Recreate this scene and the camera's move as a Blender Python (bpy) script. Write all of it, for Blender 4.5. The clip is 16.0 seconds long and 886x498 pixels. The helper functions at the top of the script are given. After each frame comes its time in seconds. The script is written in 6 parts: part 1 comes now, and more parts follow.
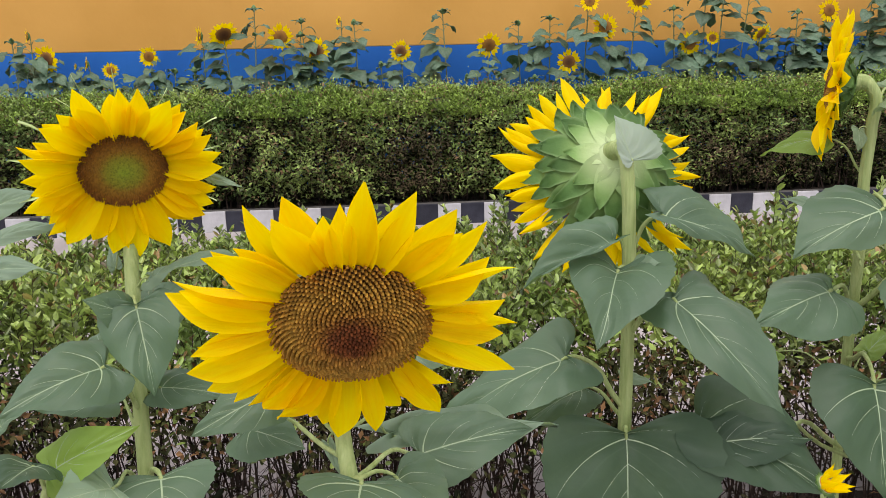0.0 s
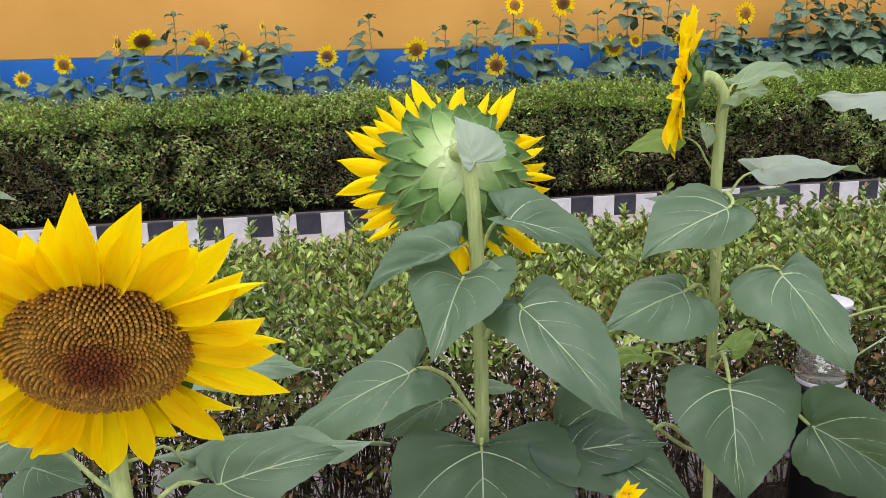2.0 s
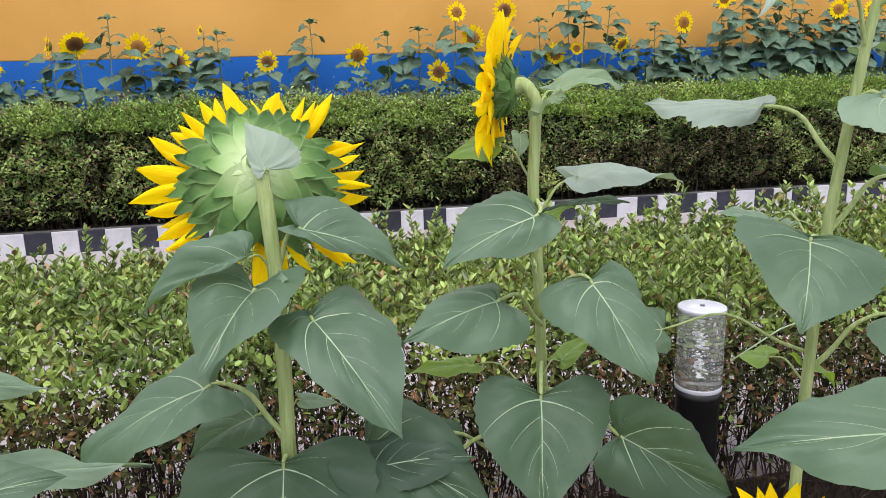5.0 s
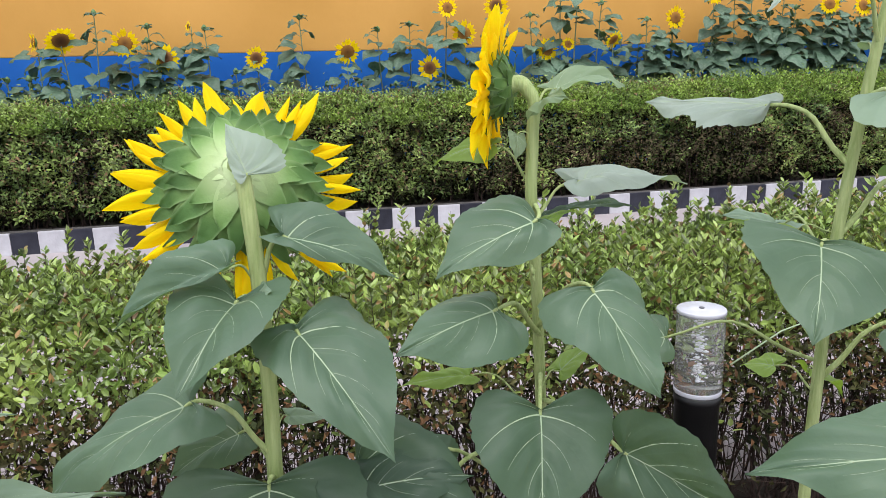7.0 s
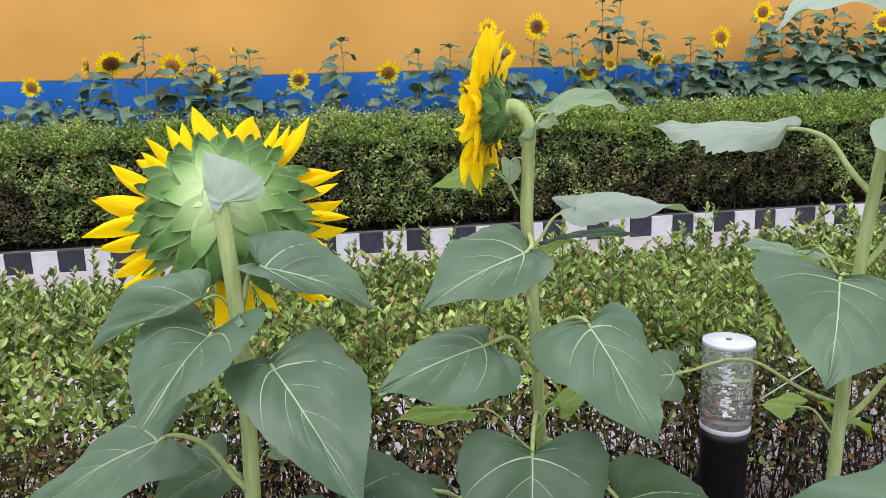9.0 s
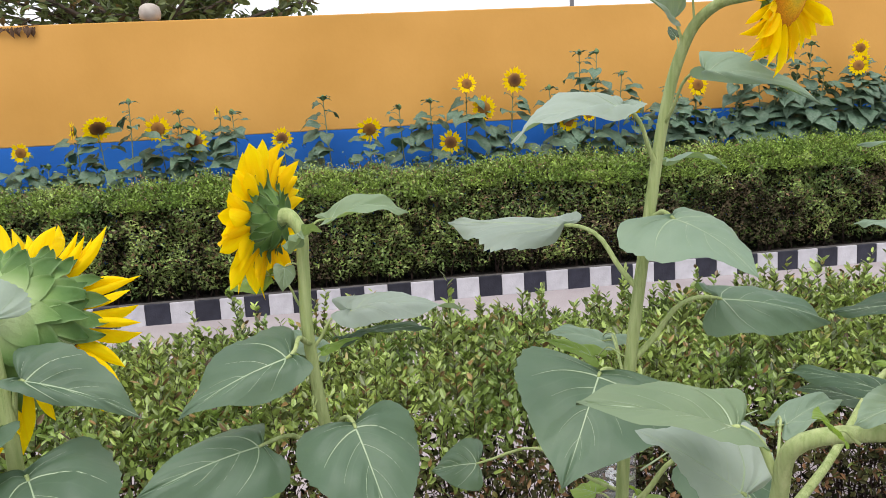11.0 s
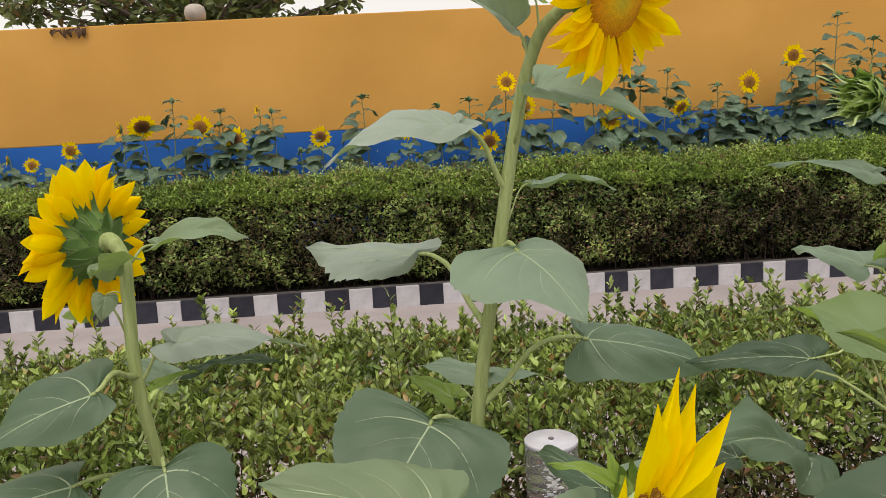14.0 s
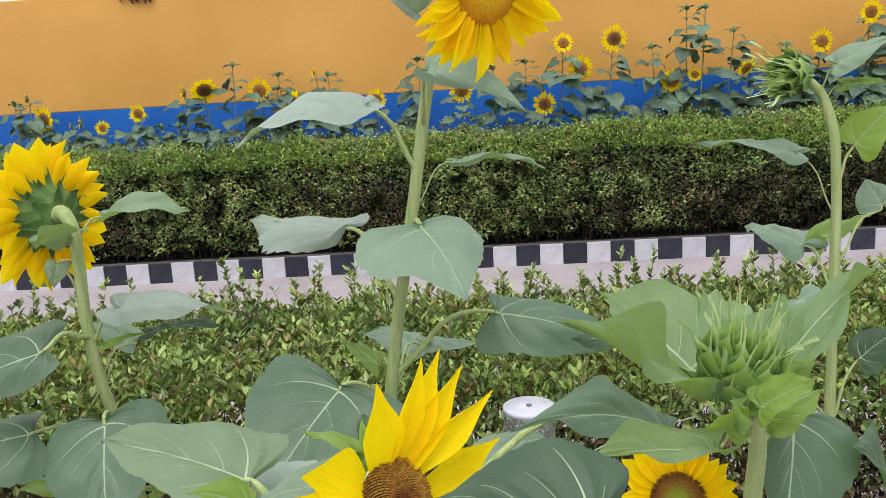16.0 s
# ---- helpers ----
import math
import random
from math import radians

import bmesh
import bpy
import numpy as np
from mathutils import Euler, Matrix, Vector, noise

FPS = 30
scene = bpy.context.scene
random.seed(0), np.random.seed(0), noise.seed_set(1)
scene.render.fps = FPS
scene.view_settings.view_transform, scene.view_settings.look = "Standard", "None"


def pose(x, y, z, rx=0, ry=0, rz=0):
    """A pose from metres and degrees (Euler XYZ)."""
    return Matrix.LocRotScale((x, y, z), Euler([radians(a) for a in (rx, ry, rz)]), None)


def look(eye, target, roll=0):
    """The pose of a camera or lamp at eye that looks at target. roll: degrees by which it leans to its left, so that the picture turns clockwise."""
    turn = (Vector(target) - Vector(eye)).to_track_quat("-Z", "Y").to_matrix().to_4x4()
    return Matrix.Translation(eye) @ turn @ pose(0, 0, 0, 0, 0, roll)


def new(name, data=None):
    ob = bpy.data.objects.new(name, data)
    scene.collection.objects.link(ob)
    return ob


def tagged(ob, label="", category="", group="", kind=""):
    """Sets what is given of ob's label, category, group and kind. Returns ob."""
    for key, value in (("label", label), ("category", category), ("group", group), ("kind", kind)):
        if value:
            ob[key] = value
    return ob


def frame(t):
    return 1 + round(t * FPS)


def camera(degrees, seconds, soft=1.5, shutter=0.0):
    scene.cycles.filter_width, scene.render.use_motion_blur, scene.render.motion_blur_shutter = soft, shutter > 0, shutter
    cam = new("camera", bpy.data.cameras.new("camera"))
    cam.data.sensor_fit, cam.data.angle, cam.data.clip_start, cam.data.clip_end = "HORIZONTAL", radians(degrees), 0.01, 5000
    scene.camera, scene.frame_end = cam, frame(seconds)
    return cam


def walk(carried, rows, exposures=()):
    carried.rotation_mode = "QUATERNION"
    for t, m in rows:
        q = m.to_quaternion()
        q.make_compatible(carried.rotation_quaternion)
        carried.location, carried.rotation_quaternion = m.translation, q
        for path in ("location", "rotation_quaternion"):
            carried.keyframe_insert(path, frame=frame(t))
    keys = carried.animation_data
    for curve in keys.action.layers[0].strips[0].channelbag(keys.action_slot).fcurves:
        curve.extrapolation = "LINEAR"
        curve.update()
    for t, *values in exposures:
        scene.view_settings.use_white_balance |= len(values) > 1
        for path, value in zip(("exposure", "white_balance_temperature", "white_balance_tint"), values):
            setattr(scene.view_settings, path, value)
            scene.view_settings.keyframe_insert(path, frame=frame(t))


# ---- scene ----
cam = camera(61.0, 16.0, soft=0.4)
PATH = [
    (0, (0.04, -0.023, 1.435), (0.173, 1.915, 0.959), -1.3),
    (0.5, (0.077, -0.019, 1.433), (0.248, 1.918, 0.962), -1.4),
    (1, (0.107, -0.013, 1.432), (0.322, 1.919, 0.961), -1.1),
    (1.5, (0.142, -0.002, 1.432), (0.39, 1.926, 0.962), -1.5),
    (2, (0.174, 0.008, 1.425), (0.453, 1.932, 0.958), -1.9),
    (2.5, (0.21, 0.013, 1.425), (0.537, 1.93, 0.957), -2.9),
    (3, (0.239, 0.013, 1.422), (0.597, 1.924, 0.95), -2.9),
    (3.5, (0.271, 0.016, 1.421), (0.662, 1.919, 0.946), -2.7),
    (4, (0.311, 0.01, 1.418), (0.73, 1.911, 0.96), -2.3),
    (4.2, (0.328, -0.001, 1.419), (0.734, 1.905, 0.966), -2.0),
    (6.3, (0.398, 0.006, 1.415), (0.764, 1.918, 0.953), -1.5),
    (6.5, (0.396, 0.021, 1.42), (0.771, 1.932, 0.964), -2.0),
    (7, (0.384, 0.051, 1.42), (0.786, 1.954, 0.955), -1.6),
    (7.5, (0.364, 0.078, 1.426), (0.754, 1.989, 0.986), -1.7),
    (8, (0.355, 0.092, 1.425), (0.768, 2.004, 1.006), -2.8),
    (8.5, (0.375, 0.095, 1.422), (0.766, 2.013, 1.009), -2.2),
    (9, (0.458, 0.08, 1.422), (0.747, 2.016, 1.011), -1.8),
    (9.5, (0.569, 0.07, 1.421), (0.835, 2.009, 1.009), -2.2),
    (10, (0.651, 0.008, 1.425), (0.913, 1.958, 1.065), -2.7),
    (10.2, (0.677, 0.013, 1.438), (0.939, 1.966, 1.093), -2.8),
    (12.3, (0.853, -0.003, 1.51), (1.144, 1.961, 1.272), -4.4),
    (12.5, (0.879, 0.032, 1.511), (1.212, 1.99, 1.271), -3.3),
    (13, (0.918, 0.071, 1.515), (1.192, 2.038, 1.284), -4.0),
    (13.5, (0.95, 0.089, 1.516), (1.185, 2.068, 1.353), -4.0),
    (14, (1.028, 0.068, 1.499), (1.134, 2.043, 1.208), -3.2),
    (14.5, (1.086, 0.058, 1.496), (1.101, 2.029, 1.154), -3.3),
    (15, (1.125, 0.06, 1.497), (1.042, 2.022, 1.114), -0.6),
    (15.5, (1.18, 0.052, 1.504), (1.055, 2.009, 1.112), -3.4),
    (16, (1.212, 0.029, 1.512), (1.128, 1.991, 1.131), -3.3),
]
walk(cam, [(t, look(e, g, r)) for t, e, g, r in PATH], [(0, 0.68, 6900, 10), (1, 0.72, 6850, 10), (2, 0.84, 6700, 10), (4, 0.90, 6500, 10), (7, 0.93, 6350, 10), (10.2, 0.89, 6400, 10),
     (12.3, 0.48, 7200, 10), (13.6, 0.37, 7300, 10), (14.0, 0.37, 7450, 10), (14.4, 0.56, 7200, 10), (15.0, 0.72, 6750, 10), (16, 0.73, 6500, 10)])

GROUND = -0.065   # road level
UP = Vector((0, 0, 1))

# ---- light: an even overcast sky and a weak, wide sun ----
world = bpy.data.worlds.new("overcast_sky")
scene.world = world
world.use_nodes = True
wt = world.node_tree
wt.nodes.clear()
w_out = wt.nodes.new("ShaderNodeOutputWorld")
w_bg = wt.nodes.new("ShaderNodeBackground")
w_sky = wt.nodes.new("ShaderNodeTexSky")
w_sky.sky_type, w_sky.sun_disc = "NISHITA", False
w_sky.sun_elevation, w_sky.sun_rotation = radians(58), radians(200)
w_dim = wt.nodes.new("ShaderNodeVectorMath")
w_dim.operation = "SCALE"
w_dim.inputs["Scale"].default_value = 0.10
w_mix = wt.nodes.new("ShaderNodeMixRGB")
w_mix.inputs["Fac"].default_value = 0.88
w_mix.inputs["Color2"].default_value = (0.93, 0.95, 1.0, 1)
wt.links.new(w_sky.outputs["Color"], w_dim.inputs[0])
wt.links.new(w_dim.outputs["Vector"], w_mix.inputs["Color1"])
wt.links.new(w_mix.outputs["Color"], w_bg.inputs["Color"])
w_bg.inputs["Strength"].default_value = 0.80
wt.links.new(w_bg.outputs["Background"], w_out.inputs["Surface"])
sun_light = bpy.data.lights.new("sun", "SUN")
sun_light.energy, sun_light.angle, sun_light.color = 1.5, radians(50), (1.0, 0.97, 0.92)
sun = new("sun", sun_light)
sun.matrix_world = look((-1.0, -4.0, 10.0), (0, 0, 0))


# ---- materials ----
def material(name, c1, c2, scale=8.0, rough=0.6, bump=0.1, bump_scale=60.0, trans=0.0, trans_colour=None,
             vary=0.0, island=False, spec=0.4, stretch=(1, 1, 1), metal=0.0, third=None):
    """Noise-mottled surface: two colours at one scale, a third in sparse patches, fine relief, optional
    light passing through, and a brightness that differs from piece to piece."""
    m = bpy.data.materials.new(name)
    m.use_nodes = True
    t = m.node_tree
    n, l = t.nodes, t.links
    b = n["Principled BSDF"]
    b.inputs["Roughness"].default_value = rough
    b.inputs["Specular IOR Level"].default_value = spec
    b.inputs["Metallic"].default_value = metal
    tc = n.new("ShaderNodeTexCoord")
    mp = n.new("ShaderNodeMapping")
    mp.inputs["Scale"].default_value = stretch
    l.new(tc.outputs["Object"], mp.inputs["Vector"])
    nz = n.new("ShaderNodeTexNoise")
    nz.inputs["Scale"].default_value, nz.inputs["Detail"].default_value = scale, 6
    l.new(mp.outputs["Vector"], nz.inputs["Vector"])
    rp = n.new("ShaderNodeValToRGB")
    rp.color_ramp.elements[0].position, rp.color_ramp.elements[1].position = 0.32, 0.68
    rp.color_ramp.elements[0].color, rp.color_ramp.elements[1].color = (*c1, 1), (*c2, 1)
    l.new(nz.outputs["Fac"], rp.inputs["Fac"])
    col = rp.outputs["Color"]
    if vary or third:
        if island:
            src = n.new("ShaderNodeNewGeometry").outputs["Random Per Island"]
        else:
            src = n.new("ShaderNodeObjectInfo").outputs["Random"]
        if third:
            pick = n.new("ShaderNodeValToRGB")
            pick.color_ramp.elements[0].position, pick.color_ramp.elements[1].position = 1 - third[1] - 0.02, 1 - third[1] + 0.02
            l.new(src, pick.inputs["Fac"])
            mx = n.new("ShaderNodeMixRGB")
            mx.inputs["Color2"].default_value = (*third[0], 1)
            l.new(pick.outputs["Color"], mx.inputs["Fac"])
            l.new(col, mx.inputs["Color1"])
            col = mx.outputs["Color"]
        hs = n.new("ShaderNodeHueSaturation")
        mr = n.new("ShaderNodeMapRange")
        mr.inputs["To Min"].default_value, mr.inputs["To Max"].default_value = 1 - vary, 1 + vary
        frac = n.new("ShaderNodeMath")
        frac.operation = "FRACT"
        mul = n.new("ShaderNodeMath")
        mul.operation = "MULTIPLY"
        mul.inputs[1].default_value = 7.31
        l.new(src, mul.inputs[0])
        l.new(mul.outputs[0], frac.inputs[0])
        l.new(frac.outputs[0], mr.inputs["Value"])
        l.new(mr.outputs["Result"], hs.inputs["Value"])
        l.new(col, hs.inputs["Color"])
        col = hs.outputs["Color"]
    l.new(col, b.inputs["Base Color"])
    if bump:
        n2 = n.new("ShaderNodeTexNoise")
        n2.inputs["Scale"].default_value, n2.inputs["Detail"].default_value = bump_scale, 4
        l.new(mp.outputs["Vector"], n2.inputs["Vector"])
        bp = n.new("ShaderNodeBump")
        bp.inputs["Strength"].default_value, bp.inputs["Distance"].default_value = bump, 0.01
        l.new(n2.outputs["Fac"], bp.inputs["Height"])
        l.new(bp.outputs["Normal"], b.inputs["Normal"])
    if trans:
        tr = n.new("ShaderNodeBsdfTranslucent")
        if trans_colour:
            tr.inputs["Color"].default_value = (*trans_colour, 1)
        else:
            l.new(col, tr.inputs["Color"])
        ms = n.new("ShaderNodeMixShader")
        ms.inputs["Fac"].default_value = trans
        l.new(b.outputs["BSDF"], ms.inputs[1])
        l.new(tr.outputs["BSDF"], ms.inputs[2])
        l.new(ms.outputs["Shader"], n["Material Output"].inputs["Surface"])
    return m


def radial(name, stops, rough=0.7, spread=0.35):
    """Colour by the distance from the object's own centre, for seed discs built at unit radius."""
    m = bpy.data.materials.new(name)
    m.use_nodes = True
    n, l = m.node_tree.nodes, m.node_tree.links
    b = n["Principled BSDF"]
    b.inputs["Roughness"].default_value = rough
    b.inputs["Specular IOR Level"].default_value = 0.25
    tc = n.new("ShaderNodeTexCoord")
    mp = n.new("ShaderNodeMapping")
    mp.inputs["Scale"].default_value = (1, 1, 0)
    ln = n.new("ShaderNodeVectorMath")
    ln.operation = "LENGTH"
    nz = n.new("ShaderNodeTexNoise")
    nz.inputs["Scale"].default_value, nz.inputs["Detail"].default_value = 14, 4
    ad = n.new("ShaderNodeMath")
    ad.operation = "MULTIPLY_ADD"
    ad.inputs[1].default_value, ad.inputs[2].default_value = 0.16, -0.08
    sm = n.new("ShaderNodeMath")
    rp = n.new("ShaderNodeValToRGB")
    e = rp.color_ramp.elements
    e[0].position, e[0].color = stops[0][0], (*stops[0][1], 1)
    e[1].position, e[1].color = stops[-1][0], (*stops[-1][1], 1)
    for p, c in stops[1:-1]:
        k = e.new(p)
        k.color = (*c, 1)
    gi = n.new("ShaderNodeNewGeometry")
    hs = n.new("ShaderNodeHueSaturation")
    mr = n.new("ShaderNodeMapRange")
    mr.inputs["To Min"].default_value, mr.inputs["To Max"].default_value = 1 - spread, 1 + spread * 1.1
    l.new(tc.outputs["Object"], mp.inputs["Vector"])
    l.new(mp.outputs["Vector"], ln.inputs[0])
    l.new(tc.outputs["Object"], nz.inputs["Vector"])
    l.new(nz.outputs["Fac"], ad.inputs[0])
    l.new(ln.outputs["Value"], sm.inputs[0])
    l.new(ad.outputs[0], sm.inputs[1])
    l.new(sm.outputs[0], rp.inputs["Fac"])
    l.new(gi.outputs["Random Per Island"], mr.inputs["Value"])
    l.new(mr.outputs["Result"], hs.inputs["Value"])
    l.new(rp.outputs["Color"], hs.inputs["Color"])
    l.new(hs.outputs["Color"], b.inputs["Base Color"])
    return m


def veined(name, c1, c2, rough, trans, trans_colour, vary, spec, vein, strength):
    """Leaf skin: soft mottling, thin paler side veins that follow the blade's own coordinates, shallow relief between them."""
    m = material(name, c1, c2, 11, rough, 0.12, 55, trans, trans_colour, vary, spec=spec)
    n, l = m.node_tree.nodes, m.node_tree.links

    def op(kind, a, b=None, c=None):
        q = n.new("ShaderNodeMath")
        q.operation = kind
        for i, v in enumerate((a, b, c)):
            if v is None:
                continue
            if isinstance(v, (int, float)):
                q.inputs[i].default_value = v
            else:
                l.new(v, q.inputs[i])
        return q.outputs[0]

    uv = n.new("ShaderNodeUVMap")
    uv.uv_map = "blade"
    sep = n.new("ShaderNodeSeparateXYZ")
    l.new(uv.outputs["UV"], sep.inputs[0])
    signed = op("MULTIPLY_ADD", sep.outputs["X"], 2.0, -1.0)
    u = op("ABSOLUTE", signed)
    wob = n.new("ShaderNodeTexNoise")
    wob.inputs["Scale"].default_value, wob.inputs["Detail"].default_value = 3.5, 2
    l.new(uv.outputs["UV"], wob.inputs["Vector"])
    t = op("SUBTRACT", sep.outputs["Y"], op("MULTIPLY", u, 0.20))
    t = op("ADD", t, op("MULTIPLY", wob.outputs["Fac"], 0.07))
    d = op("ABSOLUTE", op("SUBTRACT", op("FRACT", op("MULTIPLY", t, 8.0)), 0.5))
    line = op("SUBTRACT", 1.0, op("MULTIPLY", d, 14.0))
    line = op("MAXIMUM", line, 0.0)
    line = op("MULTIPLY", line, op("SUBTRACT", 1.0, u))
    mix = n.new("ShaderNodeMixRGB")
    mix.inputs["Color2"].default_value = (*vein, 1)
    b = n["Principled BSDF"]
    src = b.inputs["Base Color"].links[0].from_socket
    l.new(op("MULTIPLY", line, strength), mix.inputs["Fac"])
    l.new(src, mix.inputs["Color1"])
    l.new(mix.outputs["Color"], b.inputs["Base Color"])
    bump = next(q for q in n if q.type == "BUMP")
    fine = bump.inputs["Height"].links[0].from_socket
    quilt = op("MULTIPLY", op("MULTIPLY", d, d), 0.6)
    l.new(op("ADD", op("MULTIPLY", fine, 0.5), quilt), bump.inputs["Height"])
    bump.inputs["Strength"].default_value = 0.22
    return m


M_LEAF = [
    veined("leaf_green", (0.036, 0.068, 0.043), (0.060, 0.099, 0.063), 0.50, 0.16, (0.24, 0.42, 0.07), 0.16, 0.34, (0.11, 0.17, 0.105), 0.22),
    veined("leaf_pale", (0.165, 0.240, 0.178), (0.220, 0.296, 0.222), 0.55, 0.24, (0.34, 0.52, 0.12), 0.12, 0.35, (0.28, 0.36, 0.27), 0.22),
    veined("leaf_lime", (0.155, 0.250, 0.045), (0.215, 0.320, 0.075), 0.5, 0.36, (0.36, 0.56, 0.05), 0.12, 0.35, (0.30, 0.41, 0.14), 0.25),
    # palest leaves: grey-green with the sky's light grey sheen put into the colour
    veined("leaf_pale_sheen", (0.25, 0.31, 0.27), (0.32, 0.375, 0.335), 0.55, 0.22, (0.36, 0.54, 0.14), 0.08, 0.35, (0.36, 0.43, 0.36), 0.22),
    veined("leaf_sage", (0.150, 0.215, 0.135), (0.200, 0.268, 0.170), 0.55, 0.22, (0.38, 0.58, 0.10), 0.10, 0.35, (0.28, 0.37, 0.22), 0.22),
    veined("leaf_grey_green", (0.070, 0.122, 0.079), (0.106, 0.166, 0.110), 0.50, 0.20, (0.28, 0.46, 0.09), 0.12, 0.42, (0.17, 0.24, 0.16), 0.22),
    veined("leaf_fresh", (0.130, 0.208, 0.098), (0.190, 0.275, 0.132), 0.50, 0.30, (0.44, 0.66, 0.08), 0.10, 0.40, (0.30, 0.40, 0.20), 0.22),
]
M_VEIN = material("leaf_vein", (0.27, 0.36, 0.22), (0.35, 0.43, 0.28), 40, 0.6, 0.0)
M_STEM = material("hairy_stem", (0.265, 0.340, 0.125), (0.410, 0.475, 0.220), 160, 0.65, 0.35, 420, 0.0, None, 0.08, spec=0.25, stretch=(1, 1, 0.07))
M_PETAL = material("petal_yellow", (0.98, 0.65, 0.002), (1.0, 0.79, 0.004), 26, 0.6, 0.22, 42, 0.45, (1.0, 0.82, 0.004), 0.07, spec=0.12, stretch=(1, 0.06, 0.3))
M_PETAL_DEEP = material("petal_amber", (0.96, 0.58, 0.002), (1.0, 0.71, 0.004), 26, 0.6, 0.22, 42, 0.45, (1.0, 0.76, 0.004), 0.06, spec=0.12, stretch=(1, 0.06, 0.3))


def bract_skin(name, stops, edge):
    """Bract colour that runs from its foot to its tip, with a thin paler margin."""
    m = material(name, (0.1, 0.2, 0.07), (0.14, 0.25, 0.1), 30, 0.6, 0.15, 120, 0.15, (0.18, 0.34, 0.05), 0.16, spec=0.22)
    n, l = m.node_tree.nodes, m.node_tree.links
    uv = n.new("ShaderNodeUVMap")
    uv.uv_map = "blade"
    sep = n.new("ShaderNodeSeparateXYZ")
    l.new(uv.outputs["UV"], sep.inputs[0])
    ramp = n.new("ShaderNodeValToRGB")
    e = ramp.color_ramp.elements
    e[0].position, e[0].color = stops[0][0], (*stops[0][1], 1)
    e[1].position, e[1].color = stops[-1][0], (*stops[-1][1], 1)
    for p, c in stops[1:-1]:
        e.new(p).color = (*c, 1)
    rim = n.new("ShaderNodeValToRGB")
    rim.color_ramp.elements[0].position, rim.color_ramp.elements[1].position = 0.01, 0.14
    rim.color_ramp.elements[0].color, rim.color_ramp.elements[1].color = (1, 1, 1, 1), (0, 0, 0, 1)
    ping = n.new("ShaderNodeMath")
    ping.operation = "PINGPONG"
    ping.inputs[1].default_value = 0.5
    l.new(sep.outputs["X"], ping.inputs[0])
    l.new(ping.outputs[0], rim.inputs["Fac"])
    dim = n.new("ShaderNodeMath")
    dim.operation = "MULTIPLY"
    dim.inputs[1].default_value = edge
    l.new(rim.outputs["Color"], dim.inputs[0])
    mx = n.new("ShaderNodeMixRGB")
    mx.inputs["Color2"].default_value = (0.33, 0.45, 0.22, 1)
    l.new(dim.outputs[0], mx.inputs["Fac"])
    l.new(sep.outputs["Y"], ramp.inputs["Fac"])
    l.new(ramp.outputs["Color"], mx.inputs["Color1"])
    l.new(mx.outputs["Color"], next(q for q in n if q.type == "HUE_SAT").inputs["Color"])
    return m


M_BRACT = bract_skin("bract_green", [(0.0, (0.34, 0.44, 0.21)), (0.30, (0.180, 0.290, 0.090)), (0.60, (0.085, 0.170, 0.048)), (1.0, (0.042, 0.098, 0.026))], 0.30)
M_BRACT_PALE = bract_skin("pale_bract", [(0.0, (0.50, 0.60, 0.34)), (0.40, (0.36, 0.48, 0.22)), (0.75, (0.17, 0.29, 0.09)), (1.0, (0.09, 0.18, 0.05))], 0.30)
M_BRACT_DARK = bract_skin("dark_bract", [(0.0, (0.170, 0.280, 0.080)), (0.4, (0.085, 0.165, 0.042)), (1.0, (0.040, 0.090, 0.022))], 0.35)
M_BUD = bract_skin("bud_bract", [(0.0, (0.130, 0.235, 0.085)), (0.26, (0.180, 0.310, 0.080)), (0.44, (0.34, 0.48, 0.10)), (0.54, (0.42, 0.54, 0.22)), (1.0, (0.50, 0.60, 0.30))], 0.9)
M_BACK = material("receptacle_green", (0.38, 0.49, 0.24), (0.50, 0.60, 0.35), 24, 0.6, 0.15, 120)
M_BACK_DARK = material("dark_receptacle", (0.085, 0.160, 0.055), (0.13, 0.22, 0.085), 24, 0.6, 0.15, 120)
M_SEED = [
    radial("seeds_brown", [(0.0, (0.11, 0.026, 0.008)), (0.26, (0.18, 0.052, 0.014)), (0.44, (0.34, 0.160, 0.028)), (0.75, (0.43, 0.240, 0.042)), (1.0, (0.38, 0.185, 0.028))]),
    radial("seeds_green_centre", [(0.0, (0.25, 0.32, 0.030)), (0.40, (0.28, 0.26, 0.03)), (0.58, (0.36, 0.19, 0.030)), (0.80, (0.34, 0.145, 0.024)), (1.0, (0.15, 0.050, 0.012))], 0.7, 0.25),
    radial("seeds_golden", [(0.0, (0.58, 0.50, 0.04)), (0.4, (0.78, 0.48, 0.015)), (0.75, (0.72, 0.34, 0.010)), (1.0, (0.58, 0.24, 0.010))], 0.7, 0.12),
    radial("seeds_dark", [(0.0, (0.045, 0.018, 0.008)), (0.5, (0.085, 0.035, 0.012)), (0.8, (0.16, 0.075, 0.016)), (1.0, (0.26, 0.13, 0.02))]),
    radial("seeds_far", [(0.0, (0.09, 0.035, 0.010)), (0.5, (0.17, 0.075, 0.014)), (1.0, (0.24, 0.11, 0.015))]),
]
M_CHAFF = material("disc_bed", (0.085, 0.032, 0.009), (0.13, 0.055, 0.014), 20, 0.9, 0.2, 60)
M_FAR_LEAF = material("far_leaf", (0.062, 0.115, 0.076), (0.115, 0.180, 0.120), 9, 0.5, 0.1, 40, 0.1, (0.12, 0.24, 0.04), 0.25)
M_HEDGE = material("hedge_leaf", (0.142, 0.222, 0.050), (0.315, 0.395, 0.098), 3, 0.34, 0.0, 40, 0.25, None, 0.75, True, 0.6, third=((0.250, 0.150, 0.060), 0.08))
